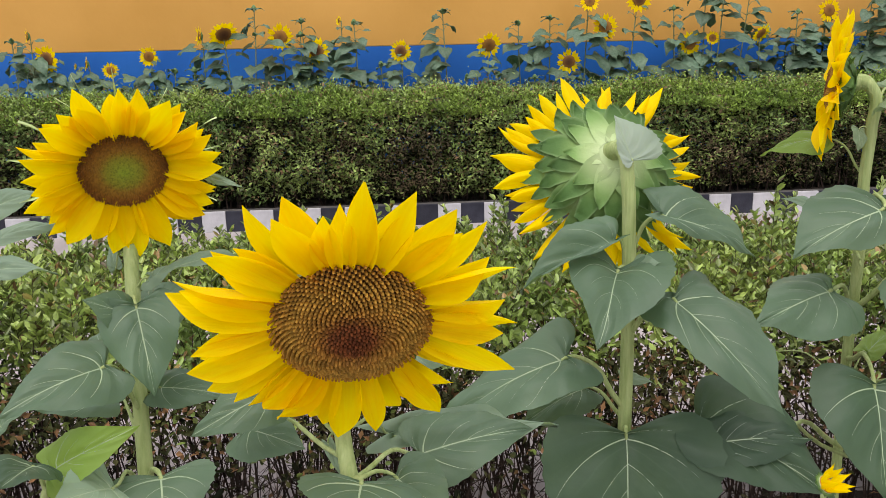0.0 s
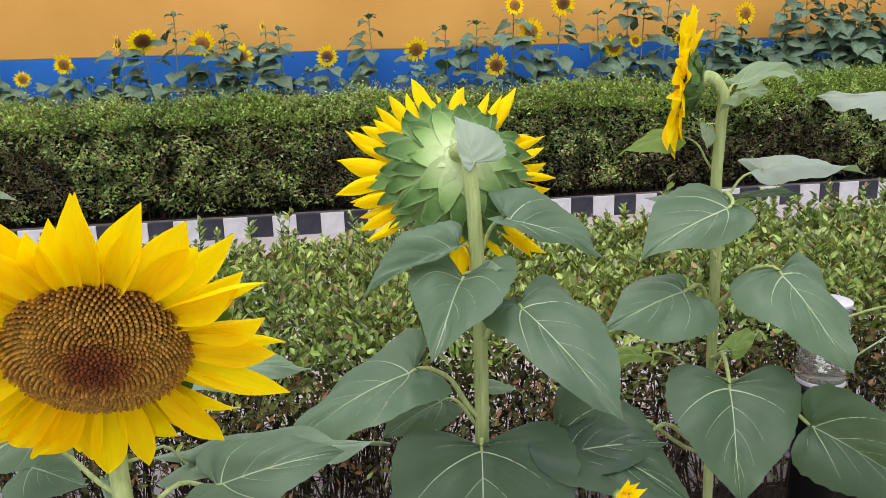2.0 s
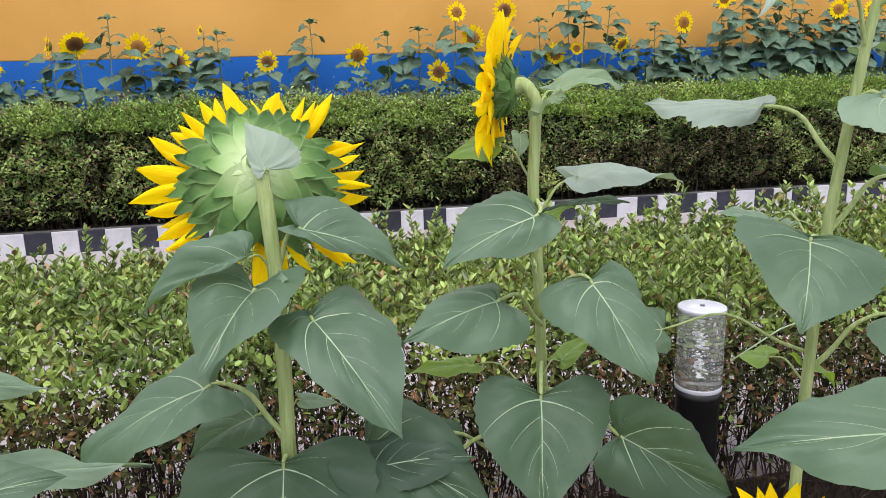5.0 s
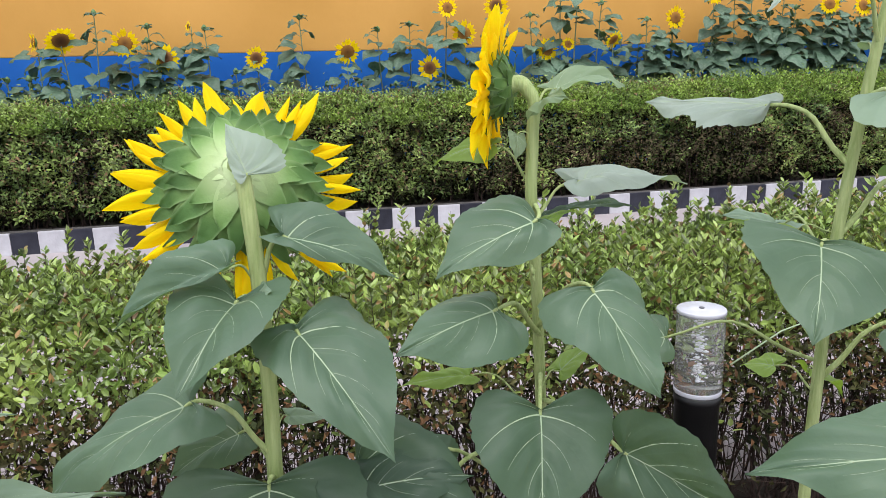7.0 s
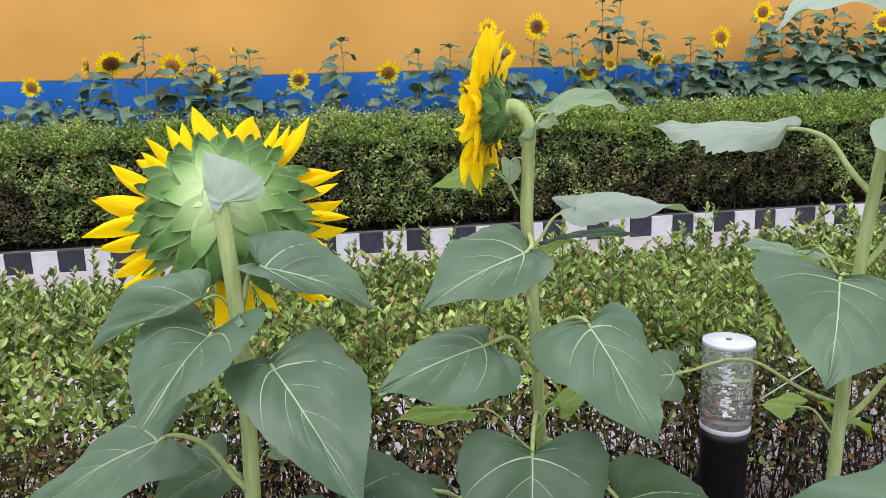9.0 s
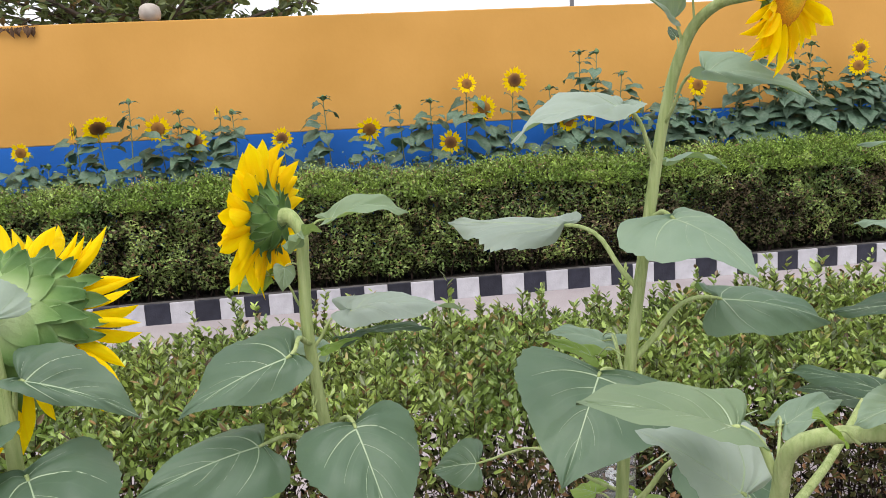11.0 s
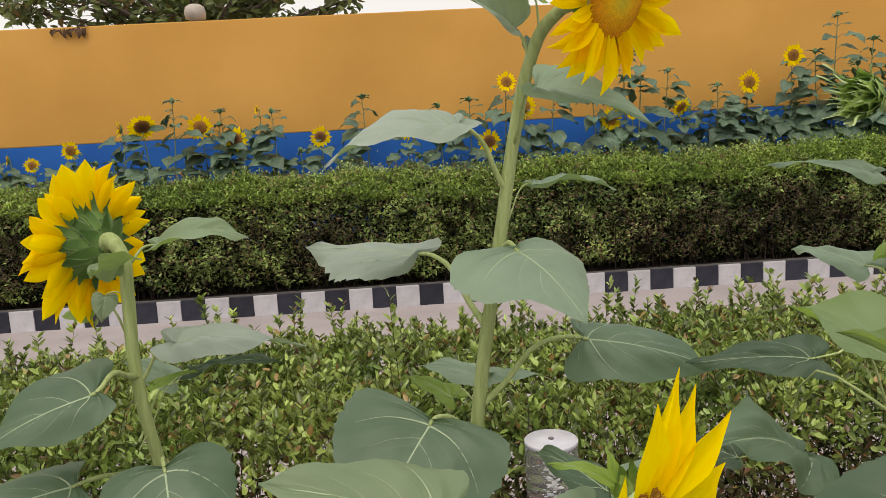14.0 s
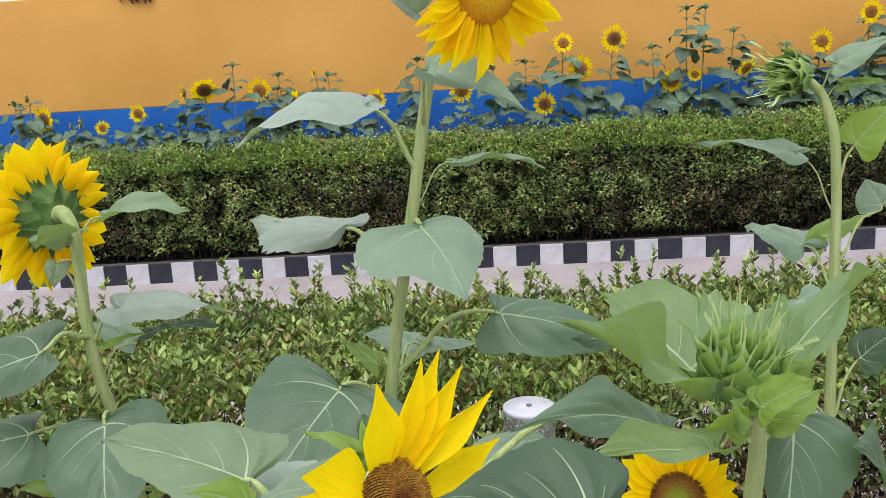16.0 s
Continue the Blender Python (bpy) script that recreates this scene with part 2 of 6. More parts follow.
# brownish leg leaves, their colour lowered further to carry the shade under the top
M_HEDGE_DRY_SHADE = material("hedge_leaf_inner_shade", (0.030, 0.040, 0.013), (0.080, 0.074, 0.026), 3, 0.55, 0.0, 40, 0.15, None, 0.55, True, 0.2, third=((0.20, 0.105, 0.05), 0.22))
M_HEDGE_FAR = material("clipped_hedge_leaf", (0.116, 0.190, 0.052), (0.312, 0.395, 0.112), 2.0, 0.4, 0.0, 40, 0.22, None, 0.80, True, 0.5, third=((0.21, 0.13, 0.07), 0.14))
M_HEDGE_FRESH = material("fresh_hedge_leaf", (0.165, 0.265, 0.052), (0.265, 0.365, 0.075), 2.0, 0.5, 0.0, 40, 0.22, None, 0.65, True, 0.2)
# near-black copy of the hedge leaf: the shade inside both hedges, as colour
M_HEDGE_SHADE = material("shade_hedge_leaf", (0.013, 0.018, 0.008), (0.028, 0.028, 0.013), 3, 0.7, 0.0, 40, 0.0, None, 0.4, True, 0.1)
M_TWIG = material("twig_bark", (0.018, 0.012, 0.010), (0.055, 0.036, 0.030), 25, 0.85, 0.2, 200, 0, None, 0.3, True, 0.15)
M_ROAD = material("concrete_road", (0.30, 0.262, 0.275), (0.38, 0.335, 0.35), 1.6, 0.85, 0.3, 120)
M_SOIL = material("garden_soil", (0.016, 0.012, 0.010), (0.042, 0.031, 0.024), 6, 0.95, 0.8, 40)
M_EARTH = material("bare_ground", (0.20, 0.17, 0.14), (0.30, 0.26, 0.22), 0.6, 0.95, 0.4, 20)
M_KERB_W = material("kerb_white_paint", (0.44, 0.43, 0.47), (0.56, 0.55, 0.59), 9, 0.6, 0.3, 60, 0, None, 0.05)
M_KERB_B = material("kerb_black_paint", (0.012, 0.013, 0.024), (0.030, 0.031, 0.048), 9, 0.55, 0.3, 60, 0, None, 0.2)
M_KERB_TOP = material("kerb_concrete", (0.055, 0.050, 0.050), (0.11, 0.10, 0.10), 10, 0.85, 0.4, 60)
M_ORANGE = material("ochre_wall_paint", (0.55, 0.285, 0.066), (0.65, 0.345, 0.090), 0.8, 0.75, 0.12, 25, spec=0.25)
M_BLUE = material("blue_wall_paint", (0.005, 0.095, 0.42), (0.012, 0.135, 0.52), 1.2, 0.6, 0.12, 25, spec=0.3)
M_BLACK = material("black_plastic", (0.006, 0.006, 0.007), (0.010, 0.010, 0.011), 20, 0.4, 0.05, 200)
M_SILVER = material("frosted_cap", (0.44, 0.44, 0.50), (0.54, 0.54, 0.60), 30, 0.4, 0.05, 100)
M_BUBBLE = material("white_bubble", (0.80, 0.82, 0.84), (0.90, 0.91, 0.92), 40, 0.15, 0.0)
M_BARK = material("tree_bark", (0.06, 0.045, 0.035), (0.13, 0.10, 0.08), 12, 0.85, 0.5, 60)
M_TREE = material("tree_leaf", (0.080, 0.115, 0.034), (0.155, 0.190, 0.056), 2, 0.45, 0.0, 40, 0.25, None, 0.5, True, third=((0.20, 0.13, 0.05), 0.10))
M_TREE_FAR = material("distant_tree_leaf", (0.035, 0.050, 0.030), (0.060, 0.078, 0.045), 2, 0.6, 0.0, 40, 0.1, None, 0.3, True)
M_CABLE = material("grey_cable", (0.10, 0.10, 0.12), (0.14, 0.14, 0.16), 5, 0.6, 0.0)
M_POST = material("weathered_post", (0.10, 0.10, 0.115), (0.15, 0.15, 0.165), 5, 0.8, 0.2, 30)
M_LAMP = material("cream_lamp_shell", (0.36, 0.31, 0.27), (0.45, 0.40, 0.36), 12, 0.5, 0.1, 60)
M_DEAD = material("withered_leaf", (0.055, 0.030, 0.016), (0.12, 0.06, 0.03), 20, 0.8, 0.3, 80)

M_CLEAR = bpy.data.materials.new("clear_acrylic")
M_CLEAR.use_nodes = True
cb = M_CLEAR.node_tree.nodes["Principled BSDF"]
cb.inputs["Base Color"].default_value = (0.97, 0.98, 0.98, 1)
# the untransmitted white tenth stands in for the sky's gleam inside the tube
cb.inputs["Transmission Weight"].default_value = 0.90
cb.inputs["Roughness"].default_value = 0.02
cb.inputs["IOR"].default_value = 1.33


# ---- mesh helpers ----
def to_mesh(name, bm, mat, smooth=False):
    me = bpy.data.meshes.new(name)
    bm.to_mesh(me)
    bm.free()
    if smooth:
        me.polygons.foreach_set("use_smooth", [True] * len(me.polygons))
    for m in mat if isinstance(mat, (list, tuple)) else [mat]:
        me.materials.append(m)
    return me


def array_mesh(name, verts, faces, mat, smooth=False):
    """A mesh from numpy arrays; all faces have the same number of corners."""
    verts, faces = np.asarray(verts, np.float32), np.asarray(faces, np.int32)
    me = bpy.data.meshes.new(name)
    k = faces.shape[1]
    me.vertices.add(len(verts))
    me.vertices.foreach_set("co", verts.ravel())
    me.loops.add(faces.size)
    me.loops.foreach_set("vertex_index", faces.ravel())
    me.polygons.add(len(faces))
    me.polygons.foreach_set("loop_start", np.arange(0, faces.size, k, dtype=np.int32))
    me.polygons.foreach_set("use_smooth", np.full(len(faces), smooth))
    me.update(calc_edges=True)
    me.materials.append(mat)
    return me


def box_bm(x0, x1, y0, y1, z0, z1, bevel=0.0):
    bm = bmesh.new()
    bmesh.ops.create_cube(bm, size=1, matrix=Matrix.LocRotScale(((x0 + x1) / 2, (y0 + y1) / 2, (z0 + z1) / 2), None, (x1 - x0, y1 - y0, z1 - z0)))
    if bevel:
        bmesh.ops.bevel(bm, geom=bm.edges[:], offset=bevel, segments=2, affect="EDGES", profile=0.6)
    return bm


def smooth_line(pts, steps=6):
    """A smooth curve through the points, without overshoot where their spacing is uneven."""
    p = [Vector(v) for v in pts]
    d = [max((b - a).length, 1e-6) for a, b in zip(p, p[1:])]
    m = [(p[1] - p[0]) / d[0]]
    for i in range(1, len(p) - 1):
        m.append(((p[i] - p[i - 1]) / d[i - 1] * d[i] + (p[i + 1] - p[i]) / d[i] * d[i - 1]) / (d[i] + d[i - 1]))
    m.append((p[-1] - p[-2]) / d[-1])
    res = []
    for i in range(len(p) - 1):
        for k in range(steps):
            t = k / steps
            res.append(p[i] * (2 * t ** 3 - 3 * t * t + 1) + m[i] * d[i] * (t ** 3 - 2 * t * t + t)
                       + p[i + 1] * (3 * t * t - 2 * t ** 3) + m[i + 1] * d[i] * (t ** 3 - t * t))
    return res + [p[-1]]


def tube(name, line, r0, r1, mat, sides=8, ribs=0.0, flare=0.0):
    """A tapered round tube along a line, closed at both ends; flare widens its first two centimetres."""
    line = [Vector(v) for v in line]
    bm = bmesh.new()
    rings, side, run = [], None, 0.0
    for i, c in enumerate(line):
        run += (c - line[max(i - 1, 0)]).length
        d = (line[min(i + 1, len(line) - 1)] - line[max(i - 1, 0)]).normalized()
        side = d.orthogonal() if side is None else side - d * side.dot(d)
        side.normalize()
        other = d.cross(side)
        r = r0 + (r1 - r0) * i / (len(line) - 1) + flare * math.exp(-(run / 0.026) ** 2)
        rings.append([bm.verts.new(c + (side * math.cos(a) + other * math.sin(a)) * r * (1 + ribs * (k % 2)))
                      for k in range(sides) for a in [2 * math.pi * k / sides]])
    for a, b in zip(rings, rings[1:]):
        for k in range(sides):
            bm.faces.new((a[k], a[(k + 1) % sides], b[(k + 1) % sides], b[k]))
    bm.faces.new(rings[0][::-1])
    bm.faces.new(rings[-1])
    return to_mesh(name, bm, mat, True)


def lathe(name, profile, mat, sides=32):
    """Turn a profile of (radius, height) round the z axis."""
    bm = bmesh.new()
    rings = [[bm.verts.new((r * math.cos(2 * math.pi * k / sides), r * math.sin(2 * math.pi * k / sides), z)) for k in range(sides)] for r, z in profile]
    for a, b in zip(rings, rings[1:]):
        for k in range(sides):
            bm.faces.new((a[k], a[(k + 1) % sides], b[(k + 1) % sides], b[k]))
    bm.faces.new(rings[0][::-1])
    bm.faces.new(rings[-1])
    return to_mesh(name, bm, mat, True)


def part(name, mesh, parent, label="", m=None, kind=""):
    """One mesh object under a thing or under a part; the mesh is in the parent's own space."""
    ob = new(name, mesh)
    ob.parent = parent
    if m is not None:
        ob.matrix_basis = m
    return tagged(ob, label, kind=kind)


def sticks(name, a, b, r0, r1, mat):
    """Many thin three-sided twigs in one mesh, from the points a to the points b."""
    a, b = np.asarray(a), np.asarray(b)
    d = b - a
    d /= np.linalg.norm(d, axis=1, keepdims=True) + 1e-9
    ref = np.where(np.abs(d[:, 2:3]) > 0.8, [[1.0, 0, 0]], [[0, 0, 1.0]])
    u = np.cross(d, ref)
    u /= np.linalg.norm(u, axis=1, keepdims=True)
    v = np.cross(d, u)
    vs = []
    for p, r in ((a, r0), (b, r1)):
        for k in range(3):
            ang = 2 * math.pi * k / 3
            vs.append(p + (u * math.cos(ang) + v * math.sin(ang)) * np.reshape(r, (-1, 1)))
    verts = np.stack(vs, 1).reshape(-1, 3)
    o = np.arange(len(a))[:, None] * 6
    faces = np.concatenate([o + np.array([[k, (k + 1) % 3, 3 + (k + 1) % 3, 3 + k]]) for k in range(3)])
    return array_mesh(name, verts, faces, mat)


def ovate_leaves(name, pos, direction, normal, length, width, mat):
    """Many rounded leaves in one mesh, each folded along its midrib: six corners and two faces."""
    d = direction / (np.linalg.norm(direction, axis=1, keepdims=True) + 1e-9)
    s = np.cross(d, normal)
    s /= np.linalg.norm(s, axis=1, keepdims=True) + 1e-9
    n = np.cross(s, d)
    L, W = np.reshape(length, (-1, 1)), np.reshape(width, (-1, 1)) / 2
    v = np.stack([pos, pos + d * L * 0.28 - s * W + n * W * 0.3, pos + d * L * 0.70 - s * W * 0.85 + n * W * 0.3, pos + d * L,
                  pos + d * L * 0.70 + s * W * 0.85 + n * W * 0.3, pos + d * L * 0.28 + s * W + n * W * 0.3], 1).reshape(-1, 3)
    o = np.arange(len(pos))[:, None] * 6
    return array_mesh(name, v, np.concatenate([o + np.array([q]) for q in ([0, 3, 2, 1], [0, 5, 4, 3])]), mat)


def leaflets(name, pos, direction, normal, length, width, mat):
    """Many small folded pointed leaves in one mesh: six corners and four faces each."""
    d = direction / (np.linalg.norm(direction, axis=1, keepdims=True) + 1e-9)
    s = np.cross(d, normal)
    s /= np.linalg.norm(s, axis=1, keepdims=True) + 1e-9
    n = np.cross(s, d)
    L, W = np.reshape(length, (-1, 1)), np.reshape(width, (-1, 1)) / 2
    v = np.stack([pos, pos + d * L * 0.45 - s * W + n * W * 0.45, pos + d * L * 0.5, pos + d * L * 0.45 + s * W + n * W * 0.45,
                  pos + d * L - n * L * 0.10], 1).reshape(-1, 3)
    o = np.arange(len(pos))[:, None] * 5
    f = np.concatenate([o + np.array([q]) for q in ([0, 2, 1], [0, 3, 2], [1, 2, 4], [2, 3, 4])])
    return array_mesh(name, v, f, mat)


# ---- setting ----
def structure(name, mesh, label=""):
    return tagged(new(name, mesh), label, kind="structure")


gm = bmesh.new()
bmesh.ops.create_grid(gm, x_segments=40, y_segments=40, size=400, matrix=Matrix.Translation((0, 100, GROUND - 0.012)))
structure("ground", to_mesh("ground", gm, M_EARTH), "bare pale earth reaching the horizon")
structure("road", to_mesh("road", box_bm(-40, 60, 2.215, 7.1, GROUND - 0.2, GROUND, 0), M_ROAD), "pale concrete road between two hedges")


def soil_sheet(name, x0, x1, y0, y1, z, nx, ny, amp, label):
    xs, ys = np.linspace(x0, x1, nx), np.linspace(y0, y1, ny)
    X, Y = np.meshgrid(xs, ys)
    Z = z + amp * np.array([[noise.noise((x * 2.1, y * 2.1, 3.0)) + 0.5 * noise.noise((x * 7, y * 7, 1.0)) for x in xs] for y in ys])
    v = np.stack([X, Y, Z], -1).reshape(-1, 3)
    i = (np.arange(ny - 1)[:, None] * nx + np.arange(nx - 1)[None, :]).ravel()
    structure(name, array_mesh(name, v, np.stack([i, i + 1, i + nx + 1, i + nx], 1), M_SOIL, True), label)


# unseen pale slab, added so that reflected light lifts the nodding blooms
structure("bounce_slab", to_mesh("bounce_slab", box_bm(-40, 60, -6.0, 0.18, GROUND - 0.2, GROUND + 0.02, 0.01), M_ROAD), "unseen pale slab added to bounce light onto the flower faces")
soil_sheet("ground_bed", -5, 8, 0.18, 2.22, GROUND + 0.02, 130, 50, 0.02, "dark garden soil of the sunflower bed")
soil_sheet("ground_border", -14, 20, 7.22, 8.93, GROUND + 0.15, 170, 16, 0.02, "dark soil of the raised border under the wall")

WALL_Y = 8.9
wall = structure("wall_north", to_mesh("wall_north", box_bm(-30, 40, WALL_Y, WALL_Y + 0.2, 1.655, 2.945, 0.012), M_ORANGE), "ochre painted garden wall")
structure("wall_north_base", to_mesh("wall_north_base", box_bm(-30, 40, WALL_Y - 0.003, WALL_Y + 0.2, GROUND - 0.2, 1.655, 0.0), M_BLUE), "blue painted lower band of the garden wall")

# kerb of separate blocks painted black and white in turn
KW = 0.224
kerb = tagged(new("kerb", to_mesh("kerb", box_bm(-14, 20, 7.115, 7.24, GROUND - 0.1, GROUND + 0.192, 0.004), M_KERB_TOP)), "concrete kerb painted in black and white blocks", kind="structure")
kb = [to_mesh("block", box_bm(0.0015, KW - 0.0015, -0.012, 0.016, 0, 0.200, 0.005), m) for m in (M_KERB_B, M_KERB_W)]
for i in range(-62, 64):
    x = 3.849 + i * KW
    j = noise.random_vector() * 0.002
    part("block", kb[i % 2], kerb, m=pose(x, 7.112 + j.y, GROUND - 0.004 + j.x, 0, 0, j.z * 150))


# ---- sunflower parts ----
# outline of one half of a heart-shaped blade, from the notch round the lobe to the tip: step, half-width, length, and the midrib's length
HEART = np.array([(0.00, 0.00, 0.00, 0.00), (0.06, 0.33, -0.085, 0.003), (0.14, 0.66, -0.125, 0.008), (0.24, 0.91, -0.06, 0.018), (0.34, 1.00, 0.085, 0.045),
                  (0.46, 0.97, 0.27, 0.13), (0.58, 0.82, 0.46, 0.27), (0.70, 0.58, 0.64, 0.44), (0.82, 0.31, 0.80, 0.64), (0.92, 0.11, 0.92, 0.83), (1.00, 0.00, 1.00, 1.00)])
HEART_SLOPE = np.gradient(HEART[:, 1:], HEART[:, 0], axis=0)


def heart(s):
    """The outline smoothed between its points: half-width, length, midrib length."""
    i = min(int(np.searchsorted(HEART[:, 0], s, side="right")) - 1, len(HEART) - 2)
    w = HEART[i + 1, 0] - HEART[i, 0]
    t = (s - HEART[i, 0]) / w
    return (HEART[i, 1:] * (2 * t ** 3 - 3 * t * t + 1) + HEART_SLOPE[i] * w * (t ** 3 - 2 * t * t + t)
            + HEART[i + 1, 1:] * (3 * t * t - 2 * t ** 3) + HEART_SLOPE[i + 1] * w * (t ** 3 - t * t)).tolist()


SIDE_VEINS = (0.12, 0.33, 0.50, 0.66, 0.80)


def blade_rows(base, tip, edge_l, edge_r, n, arch, wave, rng, nu=30, nv=14, tooth=1.0, slide=(0, 0), cup=0.0):
    """Rows of points of a leaf blade: a bent midrib from base to tip, two halves that reach out to the given
    edge points, blisters between the side veins, rippled margins. Rows run out from the midrib as the veins do."""
    y = tip - base
    L = y.length
    y.normalize()
    h = [e - base - y * (e - base).dot(y) for e in (edge_l, edge_r)]
    W = (h[0].length + h[1].length) / 2
    n = (n - y * n.dot(y)).normalized()
    ph, freq = rng.uniform(0, 6.3), rng.uniform(7, 10)
    bulge = [rng.uniform(-0.02, 0.12), rng.uniform(-0.02, 0.12)]
    drop = [rng.uniform(0.0, 0.30) * min(1, wave), rng.uniform(0.0, 0.30) * min(1, wave)]
    tipcurl, lean, deep = rng.uniform(-0.05, 0.06), rng.uniform(-0.05, 0.05), rng.uniform(0.7, 1.5)
    side_axis = (h[0] - h[1]).normalized()
    rows = []
    for i in range(nu + 1):
        s = i / nu
        ex, ey, my = heart(s)
        if ey < 0:
            ey *= deep
        row = []
        for j in range(-nv // 2, nv // 2 + 1):
            v = j / (nv // 2)
            side, u = (0, -v) if v < 0 else (1, v)
            near = min(abs(s - 0.20 * u - q) for q in SIDE_VEINS)
            grow = 1.0
            if u == 1 and 1 < i < nu - 1:
                grow += tooth * (0.016 * (1 if i % 2 else -1) + rng.uniform(-0.012, 0.012))
            x = ex * u * grow
            along = my + (ey - my) * u ** 1.15 + slide[side] * x * (1 - max(0, ey))
            rise = arch * along * (1 - along) * (2.2 if along > 0 else 0.4) + tipcurl * max(0, along - 0.75)
            lift = bulge[side] * (x - x * x) * W / L - drop[side] * x * x * u * W / L
            lift += 0.034 * min(1, near / 0.06) ** 1.5 * math.sin(math.pi * min(1, u * 1.05)) * (1 - 0.6 * s)
            lift += 0.045 * wave * noise.noise((x * (1 if side else -1) * 2.2 + ph, along * 3.0, ph * 3)) * min(1, 3 * u)
            lift += wave * 0.042 * u ** 3 * (math.sin(freq * s + ph + 2.1 * side) + 0.5 * math.sin(2.4 * freq * s + 2 * ph + side)) * min(1, 5 * ex)
            lift += cup * u ** 2.5 * min(1, ex) * (1 + 0.5 * math.sin(11 * s + ph + side)) - 0.020 * (1 - min(1, u * 5)) * (1 - s)
            row.append(base + y * (along * L) + h[side] * x + side_axis * (lean * L * along * along) * (1 - along) * 4 + n * ((rise + lift) * L))
        rows.append(row)
    return rows


def sheet(rows, weld):
    """A welded bmesh from rows of points, with the blade's own coordinates kept as UVs."""
    bm = bmesh.new()
    uv = bm.loops.layers.uv.new("blade")
    g = [[bm.verts.new(p) for p in r] for r in rows]
    nu, nv = len(rows) - 1, len(rows[0]) - 1
    for i in range(nu):
        for j in range(nv):
            fc = bm.faces.new((g[i][j], g[i][j + 1], g[i + 1][j + 1], g[i + 1][j]))
            for lp, (a, b) in zip(fc.loops, ((i, j), (i, j + 1), (i + 1, j + 1), (i + 1, j))):
                lp[uv].uv = (b / nv, a / nu)
    if weld:
        bmesh.ops.remove_doubles(bm, verts=bm.verts[:], dist=weld)
    return bm


def leaf(plant_ob, attach, base, tip, width, n, tone=0, fold=0.12, sag=0.4, wave=1.0, edges=None, slide=0.0, cup=0.0):
    """A leaf on its stalk: from the stem at attach to the blade's base, the blade to its tip, facing n. The two
    halves are set by the width and the fold along the midrib, or by a point on each margin (edges)."""
    base0 = BASE[plant_ob.name]
    rng = random.Random(int(abs(base[0] * 7919 + base[1] * 104729 + base[2] * 1299709 + tip[0] * 15485863) * 10))
    a, b, c = Vector(attach) - base0, Vector(base) - base0, Vector(tip) - base0
    y = (c - b).normalized()
    n = Vector(n)
    z = (n - y * n.dot(y)).normalized()
    x = y.cross(z)
    shift = [0.0, slide]
    if edges:
        e1, e2 = (Vector(e) - base0 for e in edges)
        if (e1 - b).dot(x) > (e2 - b).dot(x):
            e1, e2 = e2, e1
            shift.reverse()
        z = ((e2 - e1).cross(y)).normalized()
        if z.dot(n) < 0:
            z = -z
        width = (e2 - e1).length
    else:
        e1, e2 = (b + x * (sg * width / 2) + z * (fold * width / 2) for sg in (-1, 1))
    rows = blade_rows(b, c, e1, e2, z, sag * 0.30, wave, rng, tooth=2.0 if tone == 3 else 1.0, slide=shift, cup=cup)
    mid, nu = len(rows[0]) // 2, len(rows) - 1

    bm = sheet(rows, 0.0002)
    blade = part("leaf", to_mesh("leaf", bm, M_LEAF[tone], True), plant_ob)

    # stalk
    if (b - a).length > 0.012:
        thick = min(0.0045, max(0.0012, width * 0.040))
        arch = (a + b) / 2 + UP * 0.19 * (b - a).length + (b - a) * 0.08
        line = smooth_line([a, a + (b - a) * 0.22 + UP * 0.05 * (b - a).length, arch, b, rows[int(nu * 0.34)][mid]], 4)
        part("stalk", tube("stalk", line, thick, thick * 0.40, M_STEM, 8), blade)
    # pale veins along and across the blade
    vb = bmesh.new()

    def vein(path, r0, r1):
        prev = None
        for i, p in enumerate(path):
            d = (path[min(i + 1, len(path) - 1)] - path[max(i - 1, 0)]).normalized()
            s1 = d.cross(z).normalized()
            r = r0 + (r1 - r0) * i / (len(path) - 1)
            ring = [vb.verts.new(p + o) for o in (s1 * r, z * (r * 0.7), s1 * -r)]
            if prev:
                for q in range(2):
                    vb.faces.new((prev[q], prev[q + 1], ring[q + 1], ring[q]))
            prev = ring

    def at(s, v):
        fi, fj = min(max(s, 0), 1) * nu, (v + 1) * mid
        i, j = min(int(fi), nu - 1), min(int(fj), 2 * mid - 1)
        u, w = fi - i, fj - j
        return (rows[i][j] * (1 - u) + rows[i + 1][j] * u) * (1 - w) + (rows[i][j + 1] * (1 - u) + rows[i + 1][j + 1] * u) * w + z * 0.0002

    size = min(1.0, width / 0.10)
    vein([at(0.16 + 0.84 * (q / 26) ** 0.7, 0) for q in range(26)], 0.0013 * size, 0.0003 * size)
    for s0, r, v1 in zip(SIDE_VEINS, (0.26, 0.92, 0.30, 0.24, 0.16), (0.55, 0.90, 0.66, 0.58, 0.45)):
        for sg in (-1, 1):
            q0, bend, reach = s0 + rng.uniform(-0.025, 0.025), rng.uniform(0.17, 0.24), v1 * rng.uniform(0.8, 1.08)
            vein([at(q0 + bend * reach * (e / 12) ** 1.1, sg * reach * e / 12) for e in range(13)], 0.0011 * size * r, 0.00012 * size)
    part("venation", to_mesh("venation", vb, M_VEIN, True), blade, "pale raised leaf veins")
    return blade


